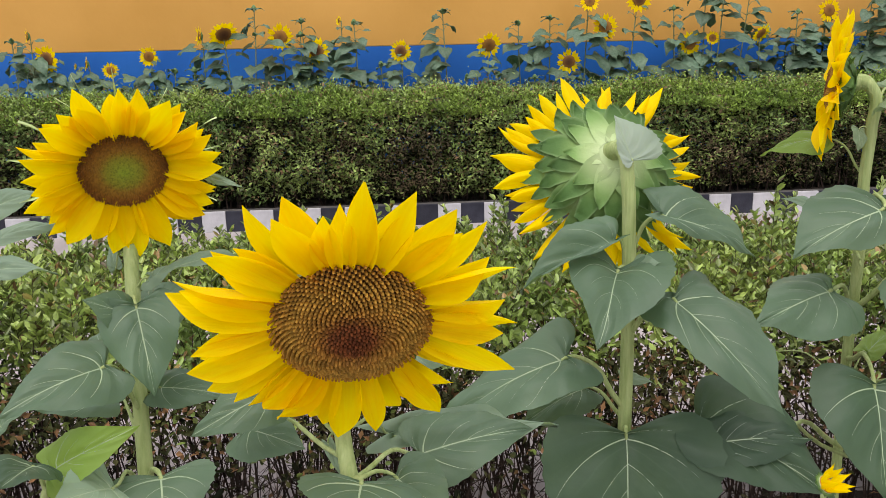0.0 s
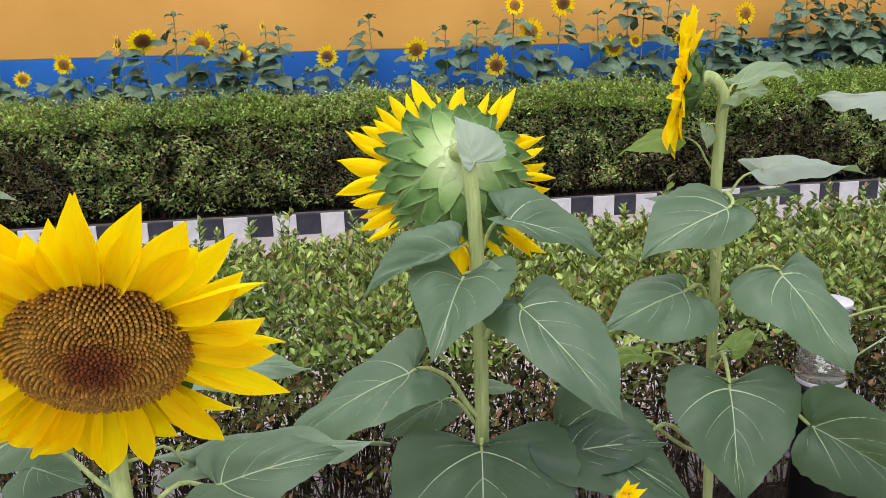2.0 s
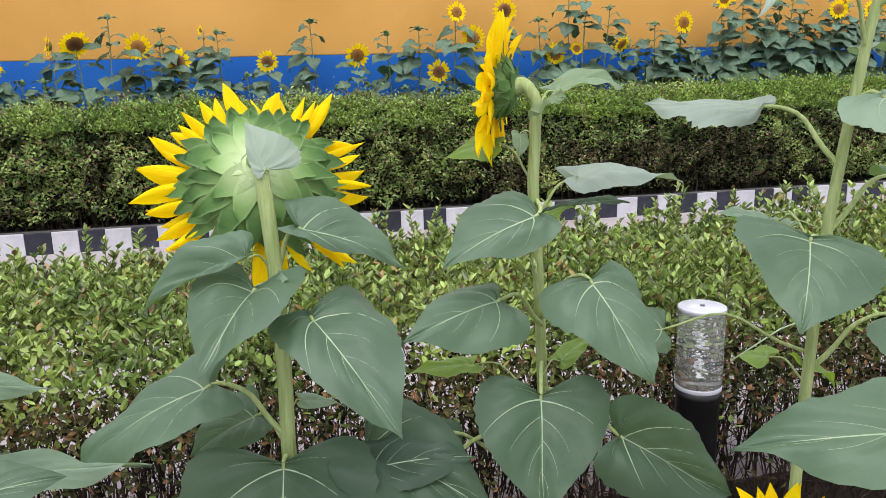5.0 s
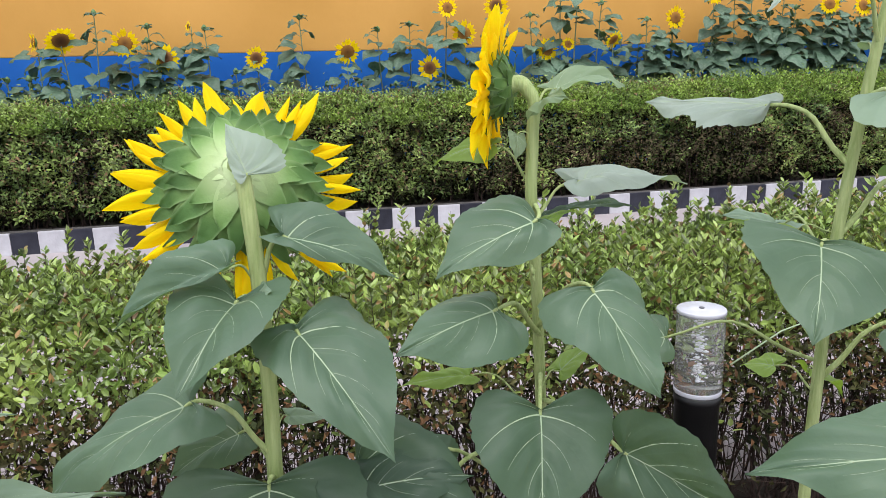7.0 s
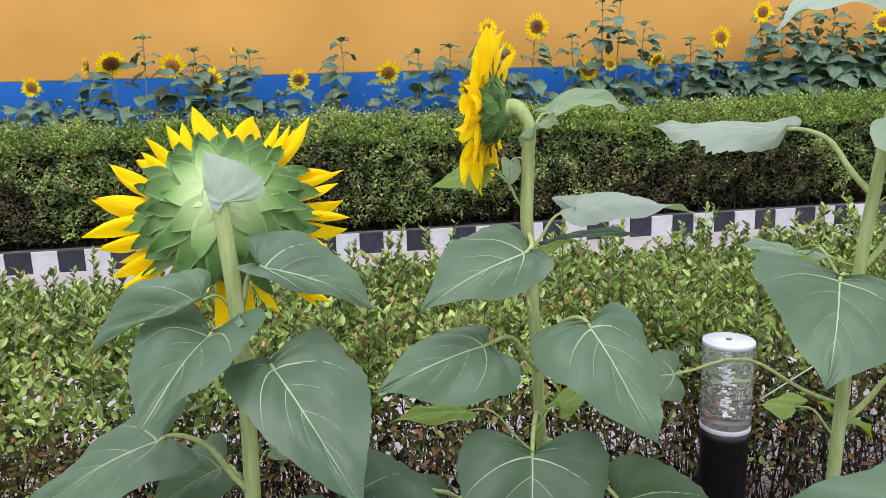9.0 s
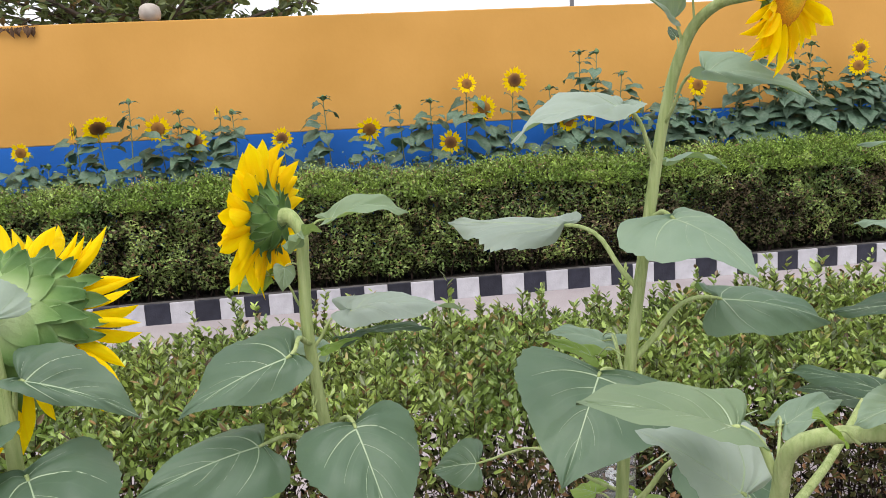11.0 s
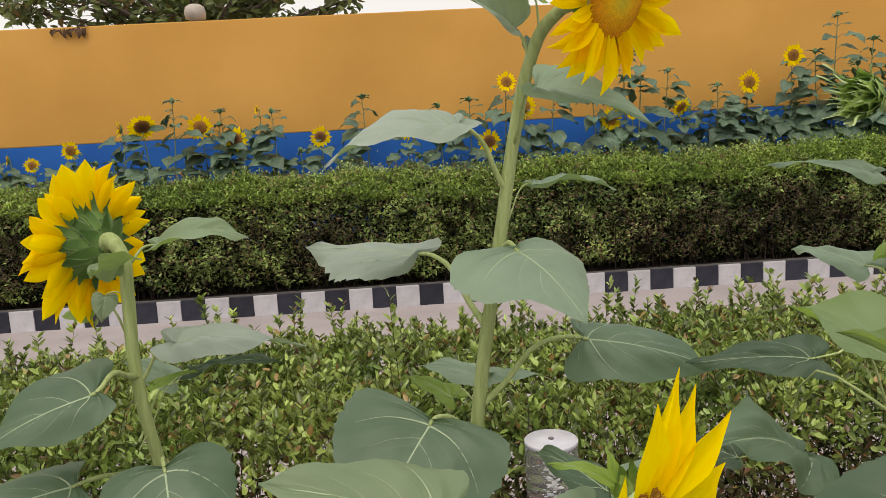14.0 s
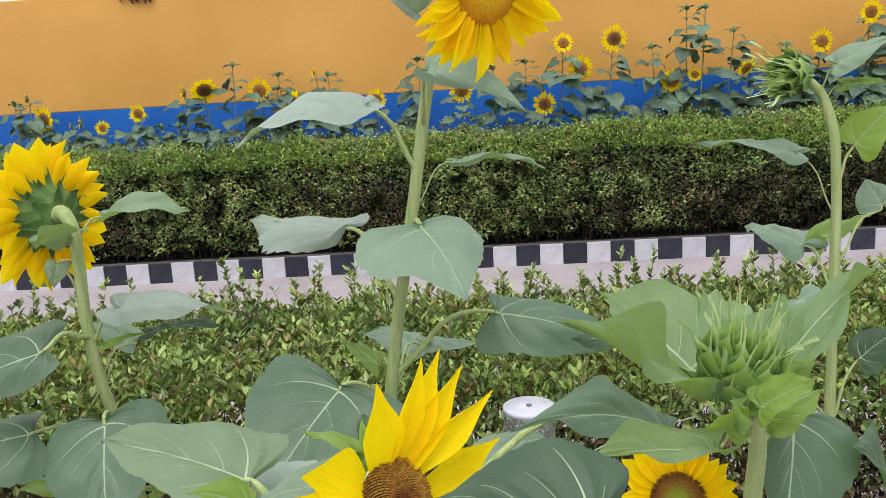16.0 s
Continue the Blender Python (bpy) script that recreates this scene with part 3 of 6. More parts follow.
def petal_mesh(seed, mat, width=0.30, hook=0.0, wild=1.0, tail=0.0):
    """A pointed petal of unit length along +y, grooved, cupped and gently curved."""
    rng = random.Random(seed)
    tw, cv, sk = rng.uniform(-0.6, 0.6) * wild, rng.uniform(-0.25, 0.30) * wild + hook, rng.uniform(-0.13, 0.13) * wild
    tip, roll = rng.uniform(-0.25, 0.25), rng.uniform(0.3, 1.3)
    rows = []
    nu, nv = 12, 6
    for i in range(nu + 1):
        s = i / nu
        w = width / 2 * (0.40 + 0.60 * math.sin(math.pi * min(1, (s + 0.08) / 1.28) ** 0.9)) * (1 - max(0, (s - 0.50) / 0.50) ** 2.6)
        w = max(w * (1 - tail * max(0, min(1, (s - 0.45) / 0.35)) * (1 - 0.3 * s)), 0.004)
        row = []
        for j in range(-nv // 2, nv // 2 + 1):
            v = j / (nv / 2)
            x = w * v + sk * s * s
            z = roll * 0.12 * v * v * w / width * 2 + cv * s * s * 0.5 + 0.014 * math.cos(v * 6.3) * math.sin(math.pi * s)
            z += tw * v * w * s + tip * max(0, s - 0.7) ** 2 * 3
            row.append(Vector((x, s, z)))
        rows.append(row)
    return to_mesh("petal", sheet(rows, 0), mat, True)


def bract_mesh(seed, width, curl, mat, thread=0.0):
    """A green bract of unit length: broad and wavy with a drawn-out tip, or ovate ending in a thread."""
    rng = random.Random(seed)
    rows = []
    nu, nv = 10, 4
    lean = rng.uniform(-0.12, 0.12)
    for i in range(nu + 1):
        s = i / nu
        if thread:
            w = width / 2 * max(0.0, 1 - (s / thread) ** 2.2) ** 0.7 * (0.75 + 0.25 * math.sin(math.pi * min(1, s / thread))) + 0.022 * (1 - 0.6 * s)
        else:
            w = width / 2 * (1 - s) ** 0.8 * (0.86 + 1.15 * s) + 0.004
        row = []
        for j in range(-nv // 2, nv // 2 + 1):
            v = j / (nv / 2)
            ripple = 0.0 if thread else 0.035 * v * math.sin(4.5 * s + 2 * seed) + 0.035 * abs(v) * math.sin(9 * s + seed)
            row.append(Vector((w * v + lean * s * s, s, 0.22 * w * v * v * math.sin(5 * s + seed) + curl * s * s + ripple)))
        rows.append(row)
    return to_mesh("bract", sheet(rows, 0), mat, True)


PETALS = [petal_mesh(i, M_PETAL if i % 3 else M_PETAL_DEEP, 0.29 + 0.03 * (i % 4)) for i in range(16)]
PETALS_SLIM = [petal_mesh(50 + i, M_PETAL, 0.20 + 0.03 * (i % 3), 0.05, 2.2) for i in range(10)]
PETALS_BROAD = [petal_mesh(70 + i, M_PETAL if i % 4 else M_PETAL_DEEP, 0.37 + 0.04 * (i % 4), -0.05, 0.8) for i in range(10)]
PETALS_LONG = [petal_mesh(20 + i, M_PETAL, 0.36 + 0.04 * (i % 3), -0.10, 1.0, 0.75) for i in range(8)]
BRACTS = [bract_mesh(i, 0.70 + 0.08 * (i % 4), -0.12 + 0.05 * (i % 3), M_BRACT) for i in range(10)]
BUD_BRACTS = [bract_mesh(80 + i, 0.46 + 0.06 * (i % 3), -0.12 + 0.10 * (i % 3), M_BUD, 0.52) for i in range(8)]
SPIKES = [bract_mesh(40 + i, 0.018 + 0.010 * (i % 3), -0.10 + 0.10 * (i % 4), M_BUD) for i in range(6)]


def disc_mesh(kind, dome, count):
    """Florets in a spiral over a shallow dome of unit radius."""
    bm = bmesh.new()
    rings = 7
    centre = bm.verts.new((0, 0, dome))
    prev = None
    for i in range(1, rings + 1):
        r = i / rings
        ring = [bm.verts.new((r * math.cos(a), r * math.sin(a), dome * (1 - r * r) - 0.01)) for a in (2 * math.pi * k / 28 for k in range(28))]
        for k in range(28):
            if prev is None:
                fc = bm.faces.new((centre, ring[k], ring[(k + 1) % 28]))
            else:
                fc = bm.faces.new((prev[k], ring[k], ring[(k + 1) % 28], prev[(k + 1) % 28]))
            fc.material_index = 1 if kind == 0 else 0
        prev = ring
    rng = random.Random(kind)
    for i in range(count):
        r = math.sqrt((i + 0.5) / count) * 0.985
        a = i * 2.399963
        n = Vector((2 * dome * r * math.cos(a), 2 * dome * r * math.sin(a), 1)).normalized()
        p = Vector((r * math.cos(a), r * math.sin(a), dome * (1 - r * r)))
        h = (0.035 if r < 0.40 else 0.075) * rng.uniform(0.8, 1.25) * (1 if kind != 1 else 1.5 if r > 0.86 else 0.45 if r < 0.6 else 0.8) * (0.22 if kind == 2 else 1)
        q = (0.98 if kind == 0 else 1.05) / math.sqrt(count)
        u = n.orthogonal().normalized()
        w = n.cross(u)
        low = [bm.verts.new(p + (u * math.cos(b) + w * math.sin(b)) * q) for b in (a, a + 1.571, a + 3.142, a + 4.712)]
        top = [bm.verts.new(p + n * h + (u * math.cos(b) + w * math.sin(b)) * q * 0.55) for b in (a, a + 1.571, a + 3.142, a + 4.712)]
        for k in range(4):
            bm.faces.new((low[k], low[(k + 1) % 4], top[(k + 1) % 4], top[k]))
        bm.faces.new(top)
    return to_mesh("seed_disc", bm, [M_SEED[kind], M_CHAFF])


DISCS = [disc_mesh(0, 0.30, 1150), disc_mesh(1, 0.12, 1100), disc_mesh(2, 0.22, 900)]
BASE = {}


def plant(label, base):
    ob = tagged(new("sunflower"), label, "sunflower", "sunflowers in the bed")
    ob.location = base
    BASE[ob.name] = Vector(base)
    return ob


def stem(plant_ob, pts, r0, r1, flare=0.0):
    b = BASE[plant_ob.name]
    part("stem", tube("stem", smooth_line([Vector(p) - b for p in pts], 7), r0, r1, M_STEM, 12, 0.05, flare), plant_ob, "ribbed hairy green stem")


def aim(n, centre):
    z = Vector(n).normalized()
    x = UP.cross(z)
    x = x.normalized() if x.length > 0.05 else Vector((1, 0, 0))
    y = z.cross(x)
    m = Matrix((x, y, z)).transposed().to_4x4()
    m.translation = centre
    return m


def ray_pose(angle, radius, height, elevation, length, roll=0.0):
    """A piece that starts at the rim and points outward, lifted by elevation degrees towards the face."""
    c, s = math.cos(angle), math.sin(angle)
    e = radians(elevation)
    y = Vector((c * math.cos(e), s * math.cos(e), math.sin(e)))
    x = Vector((s, -c, 0))
    z = x.cross(y)
    m = Matrix((x, y, z)).transposed().to_4x4() @ Matrix.Rotation(roll, 4, "Y")
    m.translation = (c * radius, s * radius, height)
    return m @ Matrix.Diagonal((length, length, length, 1))


DOME = ((0.0, -0.62), (0.20, -0.62), (0.42, -0.56), (0.70, -0.44), (0.92, -0.26), (1.02, -0.08), (1.6, 0.16))


def dome_bract(R, a0, r0, r1, wide, lift, rng, mat, over=0.0):
    """A bract that hugs the domed back from radius r0 to r1 (in head radii) and lifts at its tip and margins."""
    rs_, zs_ = [p[0] for p in DOME], [p[1] for p in DOME]
    skew, ph = rng.uniform(-0.10, 0.10), rng.uniform(0, 6.28)
    rows = []
    for i in range(11):
        s = i / 10
        r = r0 + (r1 - r0) * s
        z, z2 = np.interp((r, r + 0.03), rs_, zs_)
        n = Vector((z2 - z, 0, -0.03)).normalized()
        w = wide * (1 - s ** 1.7) ** 0.85 * (0.78 + 0.55 * s) + 0.003
        row = []
        for j in range(-3, 4):
            v = j / 3
            a = a0 + skew * s * s + v * w / max(r, 0.2)
            up = 0.012 + over * s + lift * s ** 3 + 0.020 * abs(v) ** 2 * (0.3 + s) + 0.040 * abs(v) ** 1.5 * s * math.sin(8 * s + ph + 2 * v)
            rr, zz = r + n.x * up, z + n.z * up
            row.append(Vector((rr * math.cos(a), rr * math.sin(a), zz)) * R)
        rows.append(row)
    return to_mesh("bract", sheet(rows, 0), mat, True)


def head(plant_ob, centre, n, R, petal, count, seeds=0, lift=6, back=0, hairs=0):
    """A flower head: domed back, seed disc, two rings of petals, rings of bracts. n points out of its face."""
    rng = random.Random(int(abs(centre[0] + centre[2] * 3) * 1e5))
    m = aim(n, Vector(centre) - BASE[plant_ob.name])
    prof = [(R * 0.20, -R * 0.62), (R * 0.42, -R * 0.56), (R * 0.70, -R * 0.44), (R * 0.92, -R * 0.26), (R * 1.02, -R * 0.08), (R * 0.98, 0)]
    hd = part("flower_head", lathe("flower_head", prof, M_BACK_DARK if back == 2 else M_BACK, 28), plant_ob, "domed green back of the bloom", m)
    part("seed_disc", DISCS[seeds], hd, ("brown spiral seed disc", "seed disc with a green centre", "golden seed disc")[seeds], Matrix.Diagonal((R, R, R, 1)))
    bank = PETALS_LONG if lift > 30 else PETALS_SLIM if back == 1 else PETALS_BROAD if back == 2 or seeds == 1 else PETALS
    loose = 22 if 30 < lift < 50 else 6
    for ring in range(2):
        k = count if ring == 0 else int(count * (0.4 if back == 1 or lift > 30 else 0.62))
        for i in range(k):
            a = 2 * math.pi * (i + 0.5 * ring) / k + rng.uniform(-0.10, 0.10)
            ln = petal * rng.uniform(0.80, 1.18) * (1 - 0.10 * ring)
            part("petal", rng.choice(bank), hd, "", ray_pose(a, R * 0.90, -R * 0.015 - 0.002 * ring, lift + rng.uniform(-loose, loose) - 7 * ring, ln + R * 0.10, rng.uniform(-0.4, 0.4)))
    if back:
        mat = M_BRACT if back == 1 else M_BRACT_DARK
        for q, (r0, r1, k, wide, lift) in enumerate(((0.80, 1.34, 20, 0.16, 0.03), (0.62, 1.16, 17, 0.21, 0.08), (0.44, 0.98, 13, 0.24, 0.09), (0.24, 0.78, 10, 0.25, 0.05)) if back == 1
                                                    else ((0.80, 1.60, 15, 0.15, 0.10), (0.56, 1.26, 11, 0.21, 0.22), (0.30, 0.92, 7, 0.25, 0.24))):
            for i in range(k):
                a = 2 * math.pi * (i + 0.37 * q) / k + rng.uniform(-0.09, 0.09)
                f = rng.uniform(0.86, 1.14)
                part("bract", dome_bract(R, a, r0 * rng.uniform(0.94, 1.06), r0 + (r1 - r0) * f, wide * rng.uniform(0.85, 1.15), lift * rng.uniform(0.3, 1.6), rng, M_BRACT_PALE if back == 1 and q > 2 else mat, 0.022 * q + 0.010 * (i % 2)), hd)
    else:
        for q, (rr, h, ln, k, e) in enumerate(((0.92, -0.28, 0.55, 20, 6), (0.74, -0.45, 0.60, 16, 6))):
            for i in range(k):
                a = 2 * math.pi * (i + 0.37 * q) / k + rng.uniform(-0.08, 0.08)
                mm = ray_pose(a, R * rr, R * h, e + rng.uniform(-5, 5), R * ln * rng.uniform(0.78, 1.2), rng.uniform(-0.16, 0.16))
                part("bract", rng.choice(BRACTS), hd, "", mm @ Matrix.Diagonal((1, 1, -1, 1)))
    for i in range(hairs):
        a = 2 * math.pi * (i + rng.random()) / hairs
        part("bract", rng.choice(SPIKES), hd, "", ray_pose(a, R * 0.95, -R * 0.25, rng.uniform(-8, 8), R * rng.uniform(1.30, 1.72)))
    return hd


def loose_petal(plant_ob, head_ob, tip, wide, R):
    """A long petal from the rim of a head to a given tip."""
    rng = random.Random(int(abs(tip[0] * 31 + tip[2] * 17) * 1e4))
    q = head_ob.matrix_basis.inverted() @ (Vector(tip) - BASE[plant_ob.name])
    a = math.atan2(q.y, q.x)
    foot = Vector((math.cos(a), math.sin(a), 0)) * R * 0.9
    y = (q - foot).normalized()
    z = Vector((0, 0, 1)) - y * y.z
    z.normalize()
    m = Matrix((y.cross(z), y, z)).transposed().to_4x4() @ Matrix.Rotation(rng.uniform(-0.5, 0.5), 4, "Y")
    m.translation = foot
    ln = (q - foot).length
    part("petal", rng.choice(PETALS_LONG), head_ob, "", m @ Matrix.Diagonal((ln * wide * 1.15, ln, ln * 0.8, 1)))


def bud(plant_ob, centre, n, R, count, spike):
    """A closed green bud wrapped in long pointed bracts."""
    rng = random.Random(int(abs(centre[0] * 3 + centre[2]) * 1e5))
    m = aim(n, Vector(centre) - BASE[plant_ob.name])
    prof = [(R * 0.25, -R * 0.9), (R * 0.75, -R * 0.65), (R * 1.0, -R * 0.15), (R * 0.92, R * 0.30), (R * 0.60, R * 0.62), (R * 0.15, R * 0.75)]
    hd = part("flower_bud", lathe("flower_bud", prof, M_LEAF[2], 20), plant_ob, "closed green flower bud", m)
    for q, (rr, h, e, f, k) in enumerate(((1.02, -0.45, 74, 1.05, 9), (0.94, -0.15, 82, 0.95, 8), (0.62, 0.25, 84, 0.8, 7), (0.30, 0.50, 86, 0.6, 5), (0.95, -0.70, 60, 1.0, 7))):
        for i in range(k):
            a = 2 * math.pi * (i + 0.4 * q) / k + rng.uniform(-0.12, 0.12)
            part("bract", rng.choice(BUD_BRACTS), hd, "", ray_pose(a, R * rr, R * h, e + rng.uniform(-9, 9), spike * f * rng.uniform(0.8, 1.2)) @ Matrix.Diagonal((1, 1, -1, 1)))
    for i in range(count):
        a = rng.uniform(0, 6.283)
        part("bract", rng.choice(SPIKES), hd, "", ray_pose(a, R * rng.uniform(0.3, 0.95), R * rng.uniform(-0.3, 0.4), rng.uniform(45, 82), spike * rng.uniform(0.75, 1.15)))
    return hd


# ---- sunflowers of the bed ----

pa = plant("tall sunflower with a green-centred yellow bloom nodding over grey-green leaves", (-0.225, 0.700, -0.075))
head(pa, (-0.213, 0.712, 1.344), (0.3, -0.82, -0.46), 0.0400, 0.050, 28, seeds=1, lift=15, hairs=16)
stem(pa, [(-0.220, 0.735, 1.341), (-0.226, 0.745, 1.275), (-0.225, 0.735, 1.241), (-0.224, 0.720, 1.174), (-0.225, 0.710, 1.091), (-0.225, 0.700, 1.006), (-0.225, 0.700, -0.075)], 0.0063, 0.0078)
leaf(pa, (-0.225, 0.728, 1.211), (-0.213, 0.700, 1.213), (-0.192, 0.660, 1.133), 0.074, (0.30, -0.86, 0.42), tone=5, fold=0.12, sag=0.4)
leaf(pa, (-0.224, 0.724, 1.194), (-0.224, 0.700, 1.205), (-0.255, 0.680, 1.227), 0.041, (0.30, -0.76, 0.58), tone=5, fold=0.12, sag=0.4)
leaf(pa, (-0.224, 0.724, 1.194), (-0.216, 0.750, 1.188), (-0.182, 0.800, 1.201), 0.056, (0.23, -0.78, 0.58), tone=5, fold=0.12, sag=0.4)
leaf(pa, (-0.225, 0.710, 1.095), (-0.235, 0.660, 1.166), (-0.307, 0.600, 1.146), 0.077, (0.28, -0.58, 0.77), tone=5, fold=0.12, sag=0.6)
leaf(pa, (-0.225, 0.713, 1.116), (-0.260, 0.720, 1.168), (-0.303, 0.740, 1.145), 0.042, (0.19, -0.46, 0.87), tone=5, fold=0.12, sag=0.4)
leaf(pa, (-0.225, 0.730, 1.218), (-0.200, 0.720, 1.234), (-0.105, 0.700, 1.256), 0.030, (0.09, -0.35, 0.93), tone=1, fold=0.12, sag=0.5)
leaf(pa, (-0.225, 0.710, 1.087), (-0.207, 0.720, 1.117), (-0.139, 0.720, 1.104), 0.050, (0.17, -0.60, 0.78), tone=5, fold=0.12, sag=0.4)
leaf(pa, (-0.225, 0.706, 1.057), (-0.286, 0.800, 1.077), (-0.398, 0.820, 1.061), 0.055, (0.29, -0.64, 0.71), tone=5, fold=0.12, sag=0.4)
leaf(pa, (-0.225, 0.702, 1.019), (-0.196, 0.660, 1.048), (-0.174, 0.600, 1.018), 0.102, (0.21, -0.61, 0.76), tone=5, fold=0.12, sag=0.4)
leaf(pa, (-0.225, 0.701, 1.014), (-0.226, 0.620, 1.062), (-0.254, 0.560, 1.085), 0.072, (0.23, -0.50, 0.84), tone=1, fold=0.12, sag=0.4)
leaf(pa, (-0.225, 0.743, 1.286), (-0.250, 0.760, 1.236), (-0.260, 0.780, 1.256), 0.014, (0.32, -0.86, 0.40), tone=1, fold=0.12, sag=0.4)
leaf(pa, (-0.226, 0.745, 1.275), (-0.138, 0.740, 1.330), (-0.103, 0.720, 1.322), 0.010, (0.20, -0.92, 0.33), tone=1, fold=0.12, sag=0.4)

pl = plant("young sunflower shoot with a lime green upright leaf", (-0.291, 0.620, -0.075))
stem(pl, [(-0.278, 0.620, 1.081), (-0.287, 0.620, 1.060), (-0.291, 0.620, -0.075)], 0.003, 0.0044)
leaf(pl, (-0.278, 0.620, 1.080), (-0.277, 0.620, 1.084), (-0.196, 0.620, 1.124), 0.054, (0.28, -0.64, 0.72), tone=2, fold=0.2, sag=0.4)
leaf(pl, (-0.286, 0.620, 1.063), (-0.283, 0.600, 1.100), (-0.286, 0.550, 1.109), 0.058, (0.27, -0.50, 0.83), tone=0, fold=0.12, sag=0.4)
leaf(pl, (-0.282, 0.620, 1.071), (-0.289, 0.660, 1.057), (-0.261, 0.640, 1.046), 0.042, (0.23, -0.50, 0.83), tone=0, fold=0.12, sag=0.4)

pn = plant("sunflower plant with broad grey leaves beside the tall bloom", (-0.473, 0.760, -0.075))
stem(pn, [(-0.440, 0.800, 1.233), (-0.455, 0.780, 1.097), (-0.467, 0.760, 0.985), (-0.473, 0.760, -0.075)], 0.0059, 0.0074)
leaf(pn, (-0.442, 0.797, 1.213), (-0.395, 0.750, 1.238), (-0.290, 0.720, 1.241), 0.039, (0.30, -0.60, 0.74), tone=1, fold=0.12, sag=0.4)
leaf(pn, (-0.448, 0.789, 1.158), (-0.421, 0.850, 1.284), (-0.350, 0.850, 1.305), 0.041, (0.35, -0.71, 0.62), tone=1, fold=0.12, sag=0.4)
leaf(pn, (-0.452, 0.784, 1.124), (-0.413, 0.800, 1.250), (-0.311, 0.820, 1.274), 0.027, (0.19, -0.40, 0.90), tone=1, fold=0.12, sag=0.4)
leaf(pn, (-0.462, 0.769, 1.035), (-0.383, 0.740, 1.072), (-0.351, 0.740, 1.091), 0.023, (0.22, -0.42, 0.88), tone=5, fold=0.12, sag=0.4)

pb = plant("large open sunflower with a wide brown seed disc and bright petals", (-0.001, 0.570, -0.075))
head(pb, (0.006, 0.530, 1.243), (0.06, -0.89, -0.45), 0.062, 0.064, 31, seeds=0, lift=8)
stem(pb, [(0.004, 0.585, 1.213), (-0.011, 0.600, 1.155), (-0.011, 0.590, 1.127), (-0.004, 0.570, 1.078), (-0.001, 0.570, -0.075)], 0.0063, 0.0078)
leaf(pb, (-0.009, 0.585, 1.115), (-0.075, 0.620, 1.149), (-0.145, 0.600, 1.120), 0.056, (0.14, -0.59, 0.79), tone=5, fold=0.12, sag=0.4)
leaf(pb, (-0.007, 0.579, 1.100), (-0.107, 0.660, 1.094), (-0.048, 0.620, 1.091), 0.064, (0.12, -0.65, 0.75), tone=5, fold=0.12, sag=0.4)
leaf(pb, (-0.005, 0.572, 1.083), (0.057, 0.620, 1.079), (0.169, 0.640, 1.088), 0.076, (-0.06, -0.58, 0.81), tone=5, fold=0.12, sag=0.4)
leaf(pb, (-0.004, 0.571, 1.080), (0.006, 0.550, 1.094), (-0.002, 0.500, 1.076), 0.105, (0.04, -0.57, 0.82), tone=5, fold=0.12, sag=0.4)
leaf(pb, (-0.011, 0.589, 1.125), (-0.025, 0.600, 1.106), (-0.013, 0.580, 1.083), 0.011, (0.08, -0.78, 0.62), tone=1, fold=0.12, sag=0.4)
leaf(pb, (-0.005, 0.572, 1.083), (0.035, 0.580, 1.080), (0.078, 0.500, 1.070), 0.070, (-0.02, -0.57, 0.82), tone=5, fold=0.12, sag=0.4)
leaf(pb, (-0.011, 0.600, 1.155), (0.037, 0.600, 1.273), (0.059, 0.580, 1.292), 0.021, (-0.01, -0.91, 0.42), tone=2, fold=0.12, sag=0.4)
leaf(pb, (-0.011, 0.597, 1.148), (0.035, 0.660, 1.170), (0.143, 0.720, 1.138), 0.047, (0.17, -0.62, 0.77), tone=1, fold=0.12, sag=0.4)
leaf(pb, (-0.011, 0.589, 1.125), (0.033, 0.660, 1.078), (0.215, 0.740, 1.034), 0.051, (0.09, -0.43, 0.90), tone=1, fold=0.12, sag=0.4)

pc = plant("sunflower turned away, showing its green bracts and thick bent neck", (0.349, 0.900, -0.075))
head(pc, (0.334, 0.996, 1.287), (-0.04, 0.85, -0.53), 0.083, 0.069, 34, seeds=0, lift=9, back=1)
stem(pc, [(0.335, 0.974, 1.305), (0.336, 0.944, 1.324), (0.339, 0.920, 1.320), (0.343, 0.910, 1.280), (0.347, 0.912, 1.215), (0.350, 0.910, 1.069), (0.348, 0.903, 0.945), (0.348, 0.900, 0.842), (0.349, 0.900, -0.075)], 0.0085, 0.0092, 0.011)
leaf(pc, (0.338, 0.896, 1.155), (0.340, 0.880, 1.170), (0.364, 0.840, 1.196), 0.050, (0.02, -0.64, 0.77), tone=1, fold=0.12, sag=0.4)
leaf(pc, (0.346, 0.900, 0.981), (0.370, 0.980, 0.985), (0.426, 1.000, 0.960), 0.025, (-0.01, -0.45, 0.89), tone=1, fold=0.12, sag=0.4)
leaf(pc, (0.349, 0.925, 1.180), (0.379, 0.885, 1.245), (0.505, 0.885, 1.184), 0, (0, -0.6, 0.8), tone=5, sag=0.50, wave=1.0, edges=((0.408, 0.925, 1.270), (0.444, 0.865, 1.203)))
leaf(pc, (0.349, 0.925, 1.180), (0.318, 0.878, 1.214), (0.196, 0.864, 1.158), 0, (0, -0.6, 0.8), tone=5, sag=0.70, wave=1.0, edges=((0.290, 0.894, 1.243), (0.288, 0.857, 1.205)))
leaf(pc, (0.350, 0.915, 1.155), (0.324, 0.880, 1.176), (0.267, 0.765, 1.115), 0, (0, -0.6, 0.8), tone=5, sag=0.50, wave=1.0, edges=((0.238, 0.830, 1.171), (0.372, 0.815, 1.188)))
